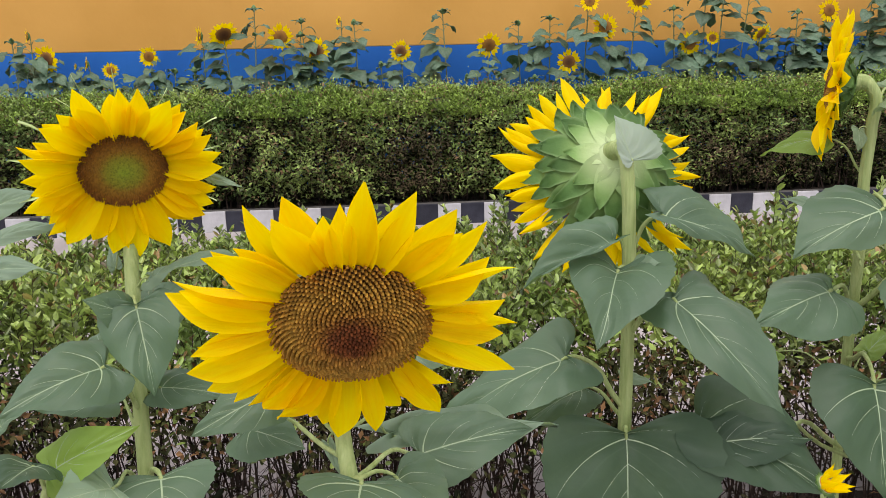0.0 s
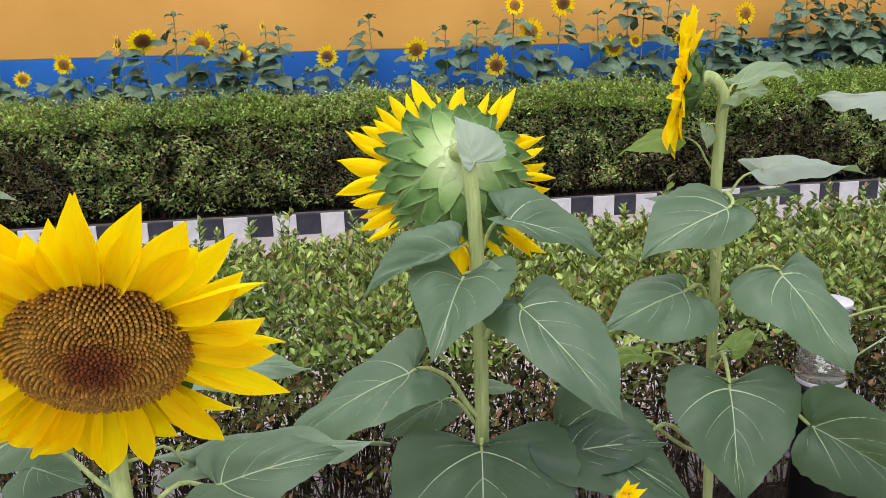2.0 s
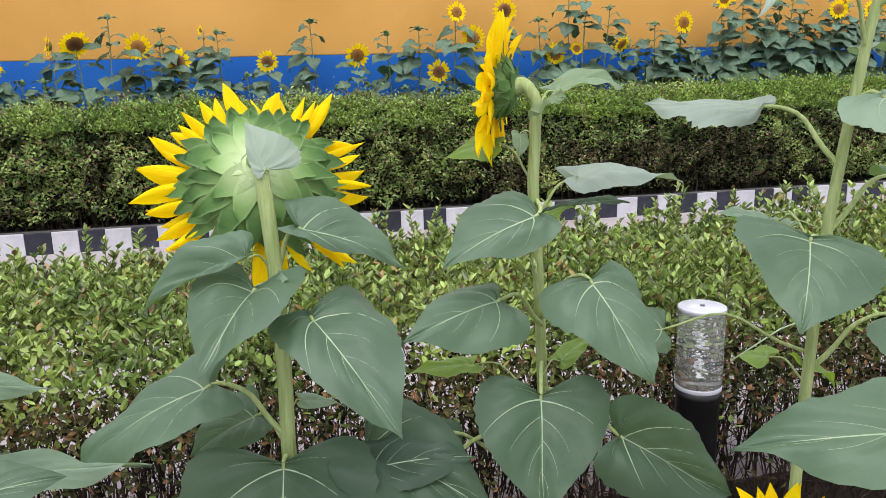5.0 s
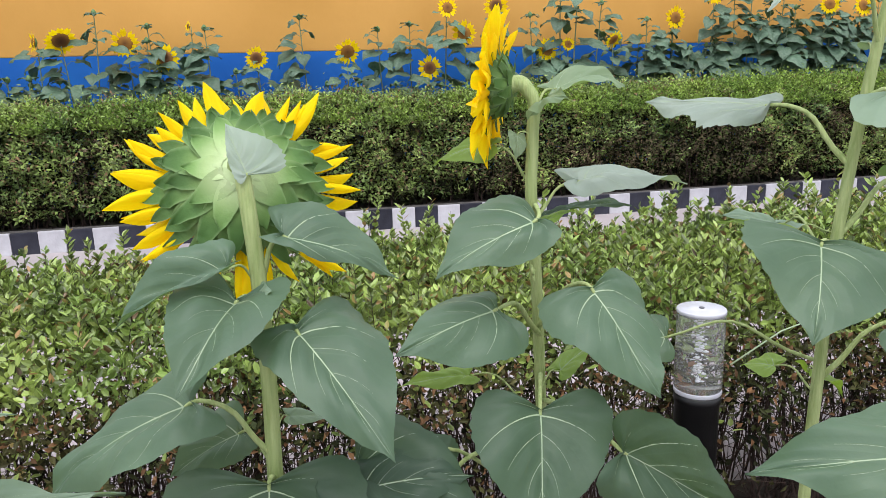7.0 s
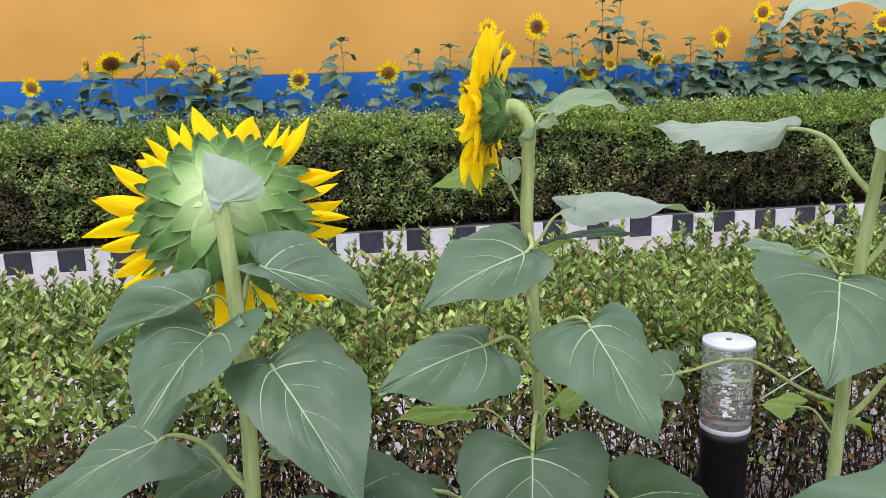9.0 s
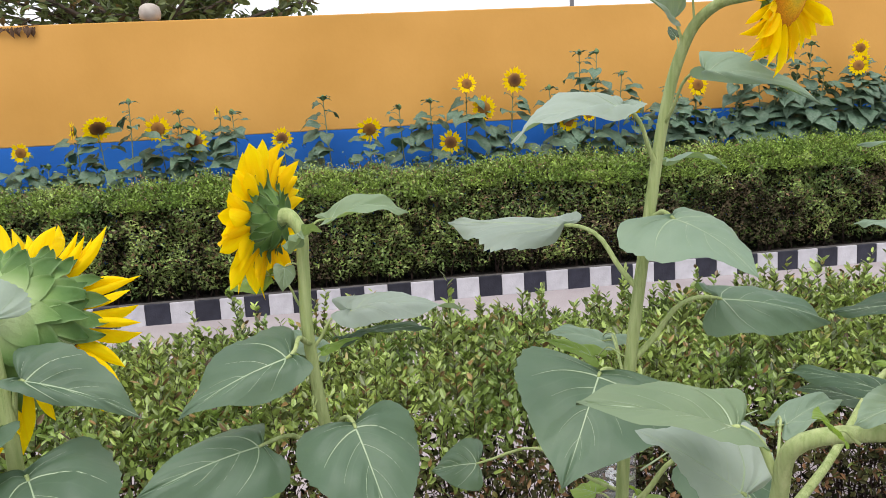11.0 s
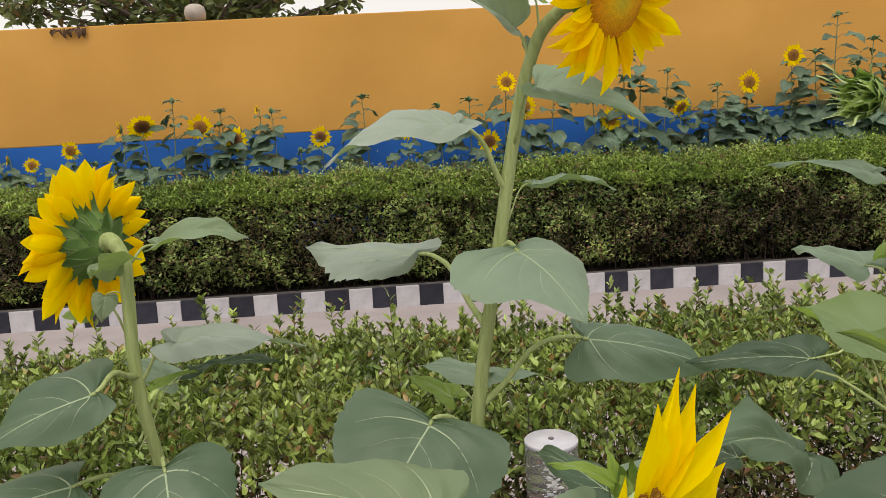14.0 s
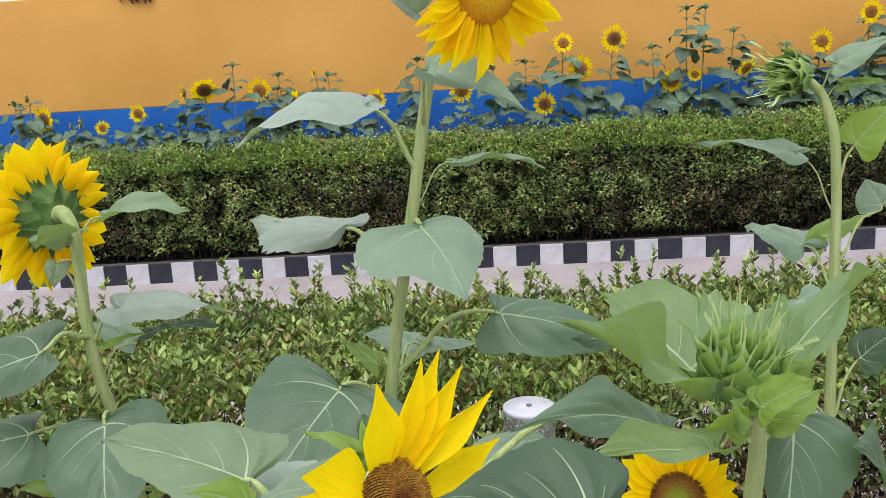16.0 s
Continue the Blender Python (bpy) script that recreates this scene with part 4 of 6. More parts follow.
leaf(pc, (0.350, 0.912, 1.075), (0.386, 0.850, 1.146), (0.472, 0.722, 1.043), 0, (0, -0.6, 0.8), tone=5, sag=0.35, wave=1.0, edges=((0.495, 0.838, 1.128), (0.380, 0.766, 1.089)))
leaf(pc, (0.349, 0.905, 0.970), (0.263, 0.890, 1.058), (0.094, 0.905, 0.950), 0, (0, -0.6, 0.8), tone=5, sag=0.60, wave=1.3, edges=((0.250, 0.950, 1.085), (0.250, 0.835, 1.022)))
leaf(pc, (0.349, 0.904, 0.955), (0.307, 0.970, 0.975), (0.219, 0.960, 0.929), 0, (0, -0.6, 0.8), tone=5, sag=0.50, wave=1.0, edges=((0.248, 1.000, 0.982), (0.270, 0.930, 0.940)))
leaf(pc, (0.348, 0.900, 0.945), (0.341, 0.874, 0.952), (0.336, 0.800, 0.760), 0, (0, -0.6, 0.8), tone=0, sag=0.35, wave=0.8, edges=((0.222, 0.845, 0.935), (0.452, 0.815, 0.945)))
leaf(pc, (0.348, 0.900, 0.925), (0.445, 0.885, 0.956), (0.598, 0.800, 0.876), 0, (0, -0.6, 0.8), tone=0, sag=0.50, wave=1.0, edges=((0.560, 0.868, 0.984), (0.452, 0.790, 0.915)))
# palest tone, making up in colour for the weak light on this upright blade
leaf(pc, (0.344, 0.914, 1.285), (0.346, 0.905, 1.312), (0.326, 0.925, 1.368), 0, (0, -0.9, 0.4), tone=3, sag=0.2, wave=0.6, edges=((0.322, 0.912, 1.340), (0.381, 0.925, 1.352)))

pd = plant("sunflower with its bloom seen side-on and heart-shaped leaves", (0.735, 1.010, -0.075))
head(pd, (0.655, 0.990, 1.396), (-0.88, 0.46, 0.10), 0.039, 0.056, 30, seeds=0, lift=7, back=2)
stem(pd, [(0.666, 0.985, 1.395), (0.684, 0.974, 1.400), (0.696, 0.968, 1.386), (0.698, 0.968, 1.338), (0.696, 0.968, 1.265), (0.700, 0.968, 1.200), (0.710, 0.982, 1.103), (0.721, 1.000, 0.975), (0.730, 1.010, 0.859), (0.735, 1.010, -0.075)], 0.0078, 0.0074, 0.004)
leaf(pd, (0.695, 0.960, 1.200), (0.716, 0.970, 1.223), (0.766, 0.990, 1.229), 0.018, (-0.13, -0.35, 0.93), tone=2, fold=0.12, sag=0.4)
leaf(pd, (0.698, 0.944, 0.963), (0.626, 1.040, 0.987), (0.519, 1.020, 0.990), 0.042, (-0.06, -0.32, 0.95), tone=2, fold=0.12, sag=0.4)
leaf(pd, (0.698, 0.946, 0.994), (0.746, 0.990, 1.001), (0.815, 1.040, 1.010), 0.038, (-0.20, -0.48, 0.86), tone=2, fold=0.12, sag=0.4)
leaf(pd, (0.695, 0.956, 1.156), (0.713, 1.061, 1.197), (0.640, 1.080, 1.223), 0.049, (0.24, -0.46, 0.85), tone=1, fold=0.12, sag=0.4)
leaf(pd, (0.699, 0.970, 1.335), (0.675, 0.960, 1.337), (0.671, 0.950, 1.307), 0.029, (0.43, -0.86, 0.27), tone=4, fold=0.12, sag=0.4)
leaf(pd, (0.695, 0.954, 1.147), (0.738, 1.050, 1.211), (0.863, 1.020, 1.225), 0.027, (0.14, -0.33, 0.93), tone=0, fold=0.12, sag=0.4)
leaf(pd, (0.699, 0.940, 0.871), (0.533, 0.880, 0.927), (0.491, 0.920, 0.959), 0.121, (-0.10, -0.63, 0.77), tone=0, fold=0.12, sag=0.4)
leaf(pd, (0.699, 0.940, 0.859), (0.446, 0.850, 0.943), (0.581, 0.840, 0.946), 0.085, (-0.08, -0.49, 0.87), tone=0, fold=0.12, sag=0.4)
leaf(pd, (0.697, 0.965, 1.365), (0.735, 0.991, 1.391), (0.839, 1.001, 1.393), 0, (0, -0.6, 0.8), tone=4, sag=0.80, wave=1.4, edges=((0.768, 1.012, 1.406), (0.787, 0.962, 1.389)))
leaf(pd, (0.697, 0.965, 1.360), (0.703, 0.949, 1.375), (0.702, 0.860, 1.387), 0, (0, -0.6, 0.8), tone=4, sag=0.40, wave=1.4, edges=((0.722, 0.895, 1.392), (0.680, 0.895, 1.366)))
leaf(pd, (0.697, 0.970, 1.270), (0.655, 1.000, 1.322), (0.585, 1.050, 1.294), 0, (0, -0.6, 0.8), tone=2, sag=0.60, wave=1.0, edges=((0.620, 1.045, 1.315), (0.625, 0.995, 1.300)))
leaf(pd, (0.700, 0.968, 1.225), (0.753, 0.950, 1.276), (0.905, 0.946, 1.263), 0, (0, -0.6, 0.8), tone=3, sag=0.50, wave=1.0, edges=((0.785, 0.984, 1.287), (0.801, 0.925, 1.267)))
leaf(pd, (0.700, 0.968, 1.235), (0.678, 0.894, 1.241), (0.548, 0.872, 1.181), 0, (0, -0.6, 0.8), tone=5, sag=0.40, wave=1.0, edges=((0.629, 0.955, 1.260), (0.640, 0.860, 1.190)))
leaf(pd, (0.715, 0.985, 1.060), (0.634, 0.918, 1.125), (0.493, 0.855, 1.100), 0, (0, -0.6, 0.8), tone=5, sag=0.40, wave=1.3, edges=((0.604, 0.960, 1.145), (0.590, 0.850, 1.065)))
leaf(pd, (0.712, 0.982, 1.075), (0.746, 0.884, 1.152), (0.790, 0.785, 1.043), 0, (0, -0.6, 0.8), tone=5, sag=0.35, wave=1.0, edges=((0.829, 0.875, 1.128), (0.685, 0.840, 1.120)))
leaf(pd, (0.720, 0.997, 0.990), (0.672, 0.862, 1.009), (0.652, 0.780, 0.885), 0, (0, -0.6, 0.8), tone=0, sag=0.35, wave=1.0, edges=((0.578, 0.830, 0.985), (0.750, 0.815, 0.985)))
leaf(pd, (0.724, 1.000, 0.955), (0.761, 0.818, 0.963), (0.917, 0.800, 0.866), 0, (0, -0.6, 0.8), tone=0, sag=0.45, wave=1.0, edges=((0.797, 0.800, 1.018), (0.765, 0.755, 0.905)))

pe = plant("tallest sunflower with a bowed neck and a heavy yellow bloom", (1.082, 0.890, -0.075))
head(pe, (1.236, 0.765, 1.614), (0.52, -0.80, -0.30), 0.035, 0.045, 34, seeds=2, lift=8)
stem(pe, [(1.219, 0.795, 1.621), (1.217, 0.830, 1.624), (1.206, 0.860, 1.623), (1.190, 0.885, 1.606), (1.175, 0.905, 1.563), (1.161, 0.915, 1.500), (1.142, 0.915, 1.397), (1.126, 0.910, 1.315), (1.113, 0.905, 1.246), (1.100, 0.900, 1.163), (1.088, 0.890, 1.081), (1.082, 0.890, -0.075)], 0.0061, 0.0081)
leaf(pe, (1.140, 0.914, 1.385), (1.196, 0.985, 1.438), (1.311, 1.036, 1.421), 0.028, (0.07, 0.19, 0.98), tone=1, fold=0.12, sag=0.4)
leaf(pe, (1.099, 0.899, 1.155), (1.126, 1.060, 1.172), (1.041, 1.080, 1.187), 0.061, (-0.05, -0.27, 0.96), tone=1, fold=0.12, sag=0.4)
leaf(pe, (1.098, 0.899, 1.151), (1.139, 1.080, 1.169), (1.230, 1.120, 1.142), 0.037, (-0.08, -0.27, 0.96), tone=1, fold=0.12, sag=0.4)
leaf(pe, (1.176, 0.904, 1.565), (1.184, 0.930, 1.595), (1.184, 0.950, 1.611), 0.013, (-0.32, -0.94, 0.11), tone=0, fold=0.12, sag=0.4)
leaf(pe, (1.095, 0.896, 1.010), (0.915, 1.000, 1.030), (0.850, 1.030, 1.013), 0.075, (-0.12, -0.63, 0.77), tone=5, fold=0.12, sag=0.4)
leaf(pe, (1.087, 0.890, 0.965), (1.076, 0.970, 0.979), (1.053, 1.020, 0.962), 0.051, (-0.20, -0.27, 0.94), tone=2, fold=0.12, sag=0.4)
leaf(pe, (1.087, 0.890, 0.965), (1.143, 0.980, 0.959), (1.243, 1.020, 0.886), 0.048, (-0.22, -0.25, 0.94), tone=2, fold=0.12, sag=0.4)
leaf(pe, (1.105, 0.902, 1.192), (1.078, 0.970, 1.178), (1.017, 1.050, 1.186), 0.032, (-0.11, -0.27, 0.96), tone=2, fold=0.12, sag=0.4)
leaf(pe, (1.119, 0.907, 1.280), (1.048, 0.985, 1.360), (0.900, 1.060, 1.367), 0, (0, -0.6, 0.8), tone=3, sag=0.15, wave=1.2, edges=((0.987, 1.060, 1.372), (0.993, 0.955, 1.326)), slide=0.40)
leaf(pe, (1.100, 0.898, 1.147), (1.048, 0.861, 1.192), (0.965, 0.760, 1.098), 0, (0, -0.6, 0.8), tone=5, sag=0.30, wave=1.0, edges=((0.930, 0.860, 1.186), (1.115, 0.795, 1.150)))
leaf(pe, (1.139, 0.912, 1.372), (1.152, 0.880, 1.374), (1.202, 0.770, 1.312), 0, (0, -0.6, 0.8), tone=1, sag=0.50, wave=1.0, edges=((1.218, 0.882, 1.366), (1.080, 0.842, 1.350)))
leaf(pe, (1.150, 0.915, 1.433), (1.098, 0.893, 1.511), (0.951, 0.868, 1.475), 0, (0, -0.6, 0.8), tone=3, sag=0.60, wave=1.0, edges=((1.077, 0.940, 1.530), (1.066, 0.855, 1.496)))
leaf(pe, (1.159, 0.915, 1.485), (1.171, 0.830, 1.544), (1.271, 0.763, 1.497), 0, (0, -0.6, 0.8), tone=1, sag=0.60, wave=1.0, edges=((1.222, 0.830, 1.553), (1.232, 0.785, 1.508)))
leaf(pe, (1.104, 0.901, 1.188), (1.234, 0.923, 1.256), (1.383, 0.898, 1.216), 0, (0, -0.6, 0.8), tone=5, sag=0.40, wave=1.4, edges=((1.291, 0.974, 1.264), (1.310, 0.880, 1.192)))
# palest tone again, to brighten an underside that little light reaches
leaf(pe, (1.180, 0.898, 1.575), (1.161, 0.890, 1.610), (1.096, 0.880, 1.650), 0, (0, -0.8, 0.5), tone=3, sag=0.50, wave=1.0, edges=((1.146, 0.885, 1.660), (1.168, 0.870, 1.602)))
leaf(pe, (1.188, 0.888, 1.605), (1.184, 0.885, 1.638), (1.126, 0.862, 1.658), 0, (0, -0.6, 0.8), tone=2, sag=0.70, wave=1.0, edges=((1.170, 0.890, 1.672), (1.175, 0.860, 1.640)))
leaf(pe, (1.090, 0.892, 0.990), (1.196, 0.870, 1.066), (1.259, 0.800, 0.976), 0, (0, -0.6, 0.8), tone=5, sag=0.35, wave=1.0, edges=((1.315, 0.850, 1.036), (1.137, 0.800, 1.041)))

pf = plant("sunflower plant topped by a spiky green bud not yet open", (1.658, 0.950, -0.075))
bud(pf, (1.605, 0.975, 1.520), (-0.88, -0.30, 0.10), 0.019, 18, 0.050)
stem(pf, [(1.618, 0.975, 1.519), (1.636, 0.970, 1.501), (1.647, 0.960, 1.467), (1.654, 0.955, 1.389), (1.656, 0.955, 1.304), (1.657, 0.955, 1.195), (1.656, 0.950, 1.090), (1.657, 0.950, 0.972), (1.658, 0.950, -0.075)], 0.0053, 0.007)
leaf(pf, (1.655, 0.955, 1.347), (1.604, 0.958, 1.427), (1.505, 1.020, 1.438), 0.033, (-0.13, -0.37, 0.92), tone=1, fold=0.12, sag=0.5)
leaf(pf, (1.656, 0.955, 1.250), (1.655, 1.040, 1.296), (1.629, 1.190, 1.300), 0.058, (-0.17, -0.43, 0.89), tone=1, fold=0.12, sag=0.4)
leaf(pf, (1.656, 0.955, 1.304), (1.658, 1.000, 1.314), (1.747, 1.050, 1.331), 0.036, (-0.17, -0.34, 0.93), tone=2, fold=0.12, sag=0.4)
leaf(pf, (1.654, 0.955, 1.381), (1.672, 0.950, 1.435), (1.703, 0.930, 1.481), 0.060, (-0.38, -0.73, 0.56), tone=2, fold=0.12, sag=0.4)
leaf(pf, (1.637, 0.970, 1.499), (1.648, 0.950, 1.531), (1.705, 0.930, 1.558), 0.039, (-0.30, -0.59, 0.75), tone=1, fold=0.12, sag=0.4)
leaf(pf, (1.640, 0.966, 1.489), (1.659, 0.960, 1.506), (1.694, 0.930, 1.507), 0.026, (-0.24, -0.47, 0.85), tone=2, fold=0.12, sag=0.4)
leaf(pf, (1.656, 0.950, 1.084), (1.430, 0.770, 1.262), (1.310, 0.800, 1.257), 0.052, (-0.28, -0.43, 0.86), tone=0, fold=0.12, sag=0.4)
leaf(pf, (1.657, 0.955, 1.190), (1.603, 0.930, 1.254), (1.630, 0.880, 1.228), 0.059, (-0.34, -0.40, 0.85), tone=1, fold=0.12, sag=0.4)
leaf(pf, (1.656, 0.950, 1.072), (1.700, 0.970, 1.158), (1.743, 0.950, 1.207), 0.065, (-0.24, -0.44, 0.86), tone=0, fold=0.12, sag=0.4)
leaf(pf, (1.656, 0.955, 1.282), (1.718, 0.970, 1.356), (1.711, 1.000, 1.387), 0.054, (-0.31, -0.58, 0.75), tone=1, fold=0.12, sag=0.4)
leaf(pf, (1.625, 0.973, 1.512), (1.611, 0.960, 1.519), (1.563, 0.950, 1.508), 0.023, (-0.24, -0.60, 0.76), tone=2, fold=0.2, sag=0.4)

pg = plant("low sunflower opening upward with long twisted petals", (1.064, 0.530, -0.075))
pg_head = head(pg, (1.156, 0.448, 1.272), (0.72, -0.60, 0.28), 0.029, 0.060, 0, seeds=0, lift=12)
for tip, wide in (((1.184, 0.488, 1.359), 0.84), ((1.161, 0.430, 1.357), 1.08), ((1.215, 0.491, 1.332), 0.70), ((1.226, 0.505, 1.280), 0.74), ((1.120, 0.392, 1.335), 1.13), ((1.108, 0.400, 1.300), 1.03),
                  ((1.172, 0.462, 1.362), 0.74), ((1.196, 0.500, 1.345), 0.56), ((1.120, 0.400, 1.255), 0.94), ((1.150, 0.390, 1.225), 0.94), ((1.200, 0.440, 1.235), 0.84)):
    loose_petal(pg, pg_head, tip, wide, 0.029)
stem(pg, [(1.140, 0.452, 1.267), (1.068, 0.500, 1.242), (1.070, 0.520, 1.194), (1.066, 0.530, 1.127), (1.064, 0.530, -0.075)], 0.0059, 0.0078)
leaf(pg, (1.066, 0.529, 1.134), (1.065, 0.560, 1.176), (0.990, 0.610, 1.223), 0, (-0.3, -0.5, 0.8), tone=3, sag=0.35, wave=1.0, edges=((1.088, 0.610, 1.213), (0.999, 0.540, 1.206)))
leaf(pg, (1.066, 0.530, 1.127), (0.985, 0.520, 1.085), (0.765, 0.585, 1.064), 0.140, (-0.19, -0.53, 0.83), tone=5, fold=0.12, sag=0.4)
leaf(pg, (1.068, 0.524, 1.167), (1.189, 0.700, 1.170), (1.294, 0.750, 1.170), 0.045, (-0.28, -0.35, 0.89), tone=1, fold=0.12, sag=0.4)
leaf(pg, (1.085, 0.450, 1.264), (1.065, 0.450, 1.275), (1.036, 0.430, 1.296), 0.029, (0.19, -0.48, 0.85), tone=2, fold=0.12, sag=0.4)
leaf(pg, (1.140, 0.452, 1.267), (1.127, 0.460, 1.284), (1.072, 0.440, 1.282), 0.037, (0.11, -0.42, 0.90), tone=1, fold=0.12, sag=0.4)
leaf(pg, (1.140, 0.452, 1.267), (1.146, 0.500, 1.277), (1.114, 0.580, 1.271), 0.029, (-0.17, -0.35, 0.92), tone=0, fold=0.12, sag=0.4)
leaf(pg, (1.140, 0.452, 1.267), (1.137, 0.455, 1.303), (1.100, 0.460, 1.317), 0.013, (0.11, -0.48, 0.87), tone=2, fold=0.3, sag=0.9)
leaf(pg, (1.140, 0.452, 1.267), (1.141, 0.460, 1.298), (1.136, 0.470, 1.322), 0.010, (0.14, -0.85, 0.50), tone=2, fold=0.12, sag=0.4)
leaf(pg, (1.070, 0.515, 1.206), (1.041, 0.528, 1.251), (0.920, 0.556, 1.273), 0, (0, -0.6, 0.8), tone=4, sag=0.30, wave=0.7, edges=((1.058, 0.572, 1.271), (0.987, 0.490, 1.263)))
leaf(pg, (1.100, 0.560, 1.150), (1.395, 0.730, 1.180), (1.234, 0.600, 1.248), 0, (0, -0.6, 0.8), tone=5, sag=0.60, wave=1.0, edges=((1.350, 0.740, 1.215), (1.305, 0.610, 1.205)))

ph = plant("young sunflower with a closed green bud in curling lime leaves", (1.383, 0.470, -0.075))
bud(ph, (1.365, 0.460, 1.345), (0.03, -0.25, 0.95), 0.0179, 16, 0.047)
stem(ph, [(1.370, 0.460, 1.328), (1.377, 0.463, 1.311), (1.379, 0.470, 1.254), (1.383, 0.470, -0.075)], 0.0046, 0.0062)
leaf(ph, (1.382, 0.470, 1.020), (1.262, 0.350, 1.318), (1.182, 0.371, 1.316), 0.075, (-0.03, -0.55, 0.82), tone=0, fold=0.12, sag=0.4)
leaf(ph, (1.374, 0.461, 1.318), (1.364, 0.421, 1.339), (1.388, 0.407, 1.360), 0.027, (-0.19, -0.44, 0.88), tone=2, fold=0.35, sag=0.4, wave=1.6)
leaf(ph, (1.374, 0.461, 1.317), (1.350, 0.421, 1.328), (1.339, 0.400, 1.353), 0.021, (-0.22, -0.63, 0.75), tone=6, fold=0.12, sag=0.4, cup=0.16)
leaf(ph, (1.374, 0.461, 1.318), (1.409, 0.630, 1.308), (1.456, 0.714, 1.314), 0.045, (-0.28, -0.81, 0.52), tone=1, fold=0.12, sag=0.4)
leaf(ph, (1.378, 0.464, 1.297), (1.392, 0.853, 1.124), (1.335, 0.909, 1.123), 0.039, (-0.09, -0.53, 0.84), tone=0, fold=0.12, sag=0.4)
leaf(ph, (1.374, 0.461, 1.318), (1.430, 0.547, 1.306), (1.481, 0.630, 1.329), 0.029, (-0.34, -0.77, 0.54), tone=2, fold=0.12, sag=0.4)
leaf(ph, (1.374, 0.463, 1.317), (1.350, 0.491, 1.333), (1.305, 0.588, 1.363), 0, (-0.1, -0.8, 0.6), tone=6, sag=0.30, wave=0.8, edges=((1.370, 0.570, 1.360), (1.321, 0.494, 1.335)), cup=0.16)
leaf(ph, (1.374, 0.463, 1.314), (1.339, 0.456, 1.331), (1.258, 0.449, 1.385), 0, (0, -0.5, 0.9), tone=6, sag=0.30, wave=2.2, edges=((1.318, 0.468, 1.354), (1.292, 0.438, 1.363)), cup=0.16)
leaf(ph, (1.374, 0.463, 1.306), (1.345, 0.435, 1.308), (1.268, 0.407, 1.319), 0, (0, -0.6, 0.8), tone=6, sag=0.20, wave=1.8, edges=((1.334, 0.450, 1.316), (1.308, 0.406, 1.313)), cup=0.10)
leaf(ph, (1.374, 0.463, 1.308), (1.372, 0.435, 1.325), (1.410, 0.452, 1.336), 0, (0, -0.6, 0.8), tone=2, sag=0.30, wave=1.5, edges=((1.400, 0.464, 1.342), (1.384, 0.421, 1.326)))
leaf(ph, (1.374, 0.463, 1.317), (1.399, 0.491, 1.331), (1.490, 0.547, 1.384), 0, (-0.2, -0.8, 0.5), tone=6, sag=0.30, wave=1.6, edges=((1.438, 0.552, 1.356), (1.439, 0.491, 1.346)), cup=0.16)
leaf(ph, (1.374, 0.463, 1.317), (1.381, 0.505, 1.342), (1.416, 0.623, 1.342), 0, (0, -0.6, 0.8), tone=6, sag=0.30, wave=1.0, edges=((1.379, 0.588, 1.345), (1.430, 0.574, 1.339)), cup=0.16)
leaf(ph, (1.377, 0.466, 1.289), (1.418, 0.505, 1.296), (1.398, 0.463, 1.227), 0, (0, -0.6, 0.8), tone=5, sag=0.30, wave=0.7, edges=((1.391, 0.498, 1.265), (1.467, 0.512, 1.265)))
leaf(ph, (1.374, 0.463, 1.308), (1.345, 0.424, 1.326), (1.352, 0.407, 1.346), 0, (0, -0.6, 0.8), tone=2, sag=0.40, wave=1.0, edges=((1.338, 0.411, 1.339), (1.360, 0.407, 1.336)))
leaf(ph, (1.505, 0.519, 1.177), (1.488, 0.519, 1.233), (1.449, 0.488, 1.280), 0, (0, -0.6, 0.8), tone=5, sag=0.40, wave=1.0, edges=((1.497, 0.547, 1.266), (1.474, 0.477, 1.251)))

pi = plant("small sunflower blooming low among larger leaves", (1.347, 0.520, -0.075))
head(pi, (1.341, 0.500, 1.240), (-0.15, -0.85, 0.40), 0.0185, 0.023, 24, seeds=1, lift=16)
stem(pi, [(1.341, 0.512, 1.240), (1.345, 0.520, 1.210), (1.347, 0.520, -0.075)], 0.0037, 0.0044)

pj = plant("sunflower bloom low in the bed with upright petals", (0.851, 0.580, -0.075))
head(pj, (0.803, 0.550, 0.952), (-0.1, -0.80, 0.55), 0.035, 0.048, 24, seeds=0, lift=20)
stem(pj, [(0.820, 0.570, 0.945), (0.841, 0.580, 0.847), (0.851, 0.580, -0.075)], 0.0044, 0.0059)

pk = plant("small half-open sunflower bud showing yellow petal tips", (0.392, 0.500, -0.075))
head(pk, (0.373, 0.484, 1.108), (0.35, -0.60, 0.60), 0.007, 0.016, 8, seeds=2, lift=72)
stem(pk, [(0.375, 0.490, 1.094), (0.386, 0.500, 1.026), (0.392, 0.500, -0.075)], 0.0022, 0.003)


# ---- garden lamp at the hedge's foot ----
lamp = tagged(new("garden_lamp"), "bubbled clear cylinder garden lamp on a black post", "garden lamp")
lamp.location = (1.312, 1.555, GROUND)
part("post", lathe("post", [(0.052, 0.0), (0.052, 0.700), (0.055, 0.703), (0.055, 0.722)], M_BLACK), lamp, "matt black round post")
part("collar", lathe("collar", [(0.0550, 0.7225), (0.0555, 0.7235), (0.0555, 0.7310), (0.0550, 0.7330)], M_SILVER), lamp, "frosted white lower ring")
tube_part = part("cylinder", lathe("cylinder", [(0.0545, 0.7335), (0.0555, 0.738), (0.0555, 0.915), (0.0545, 0.919)], M_CLEAR), lamp, "clear acrylic cylinder full of bubbles")
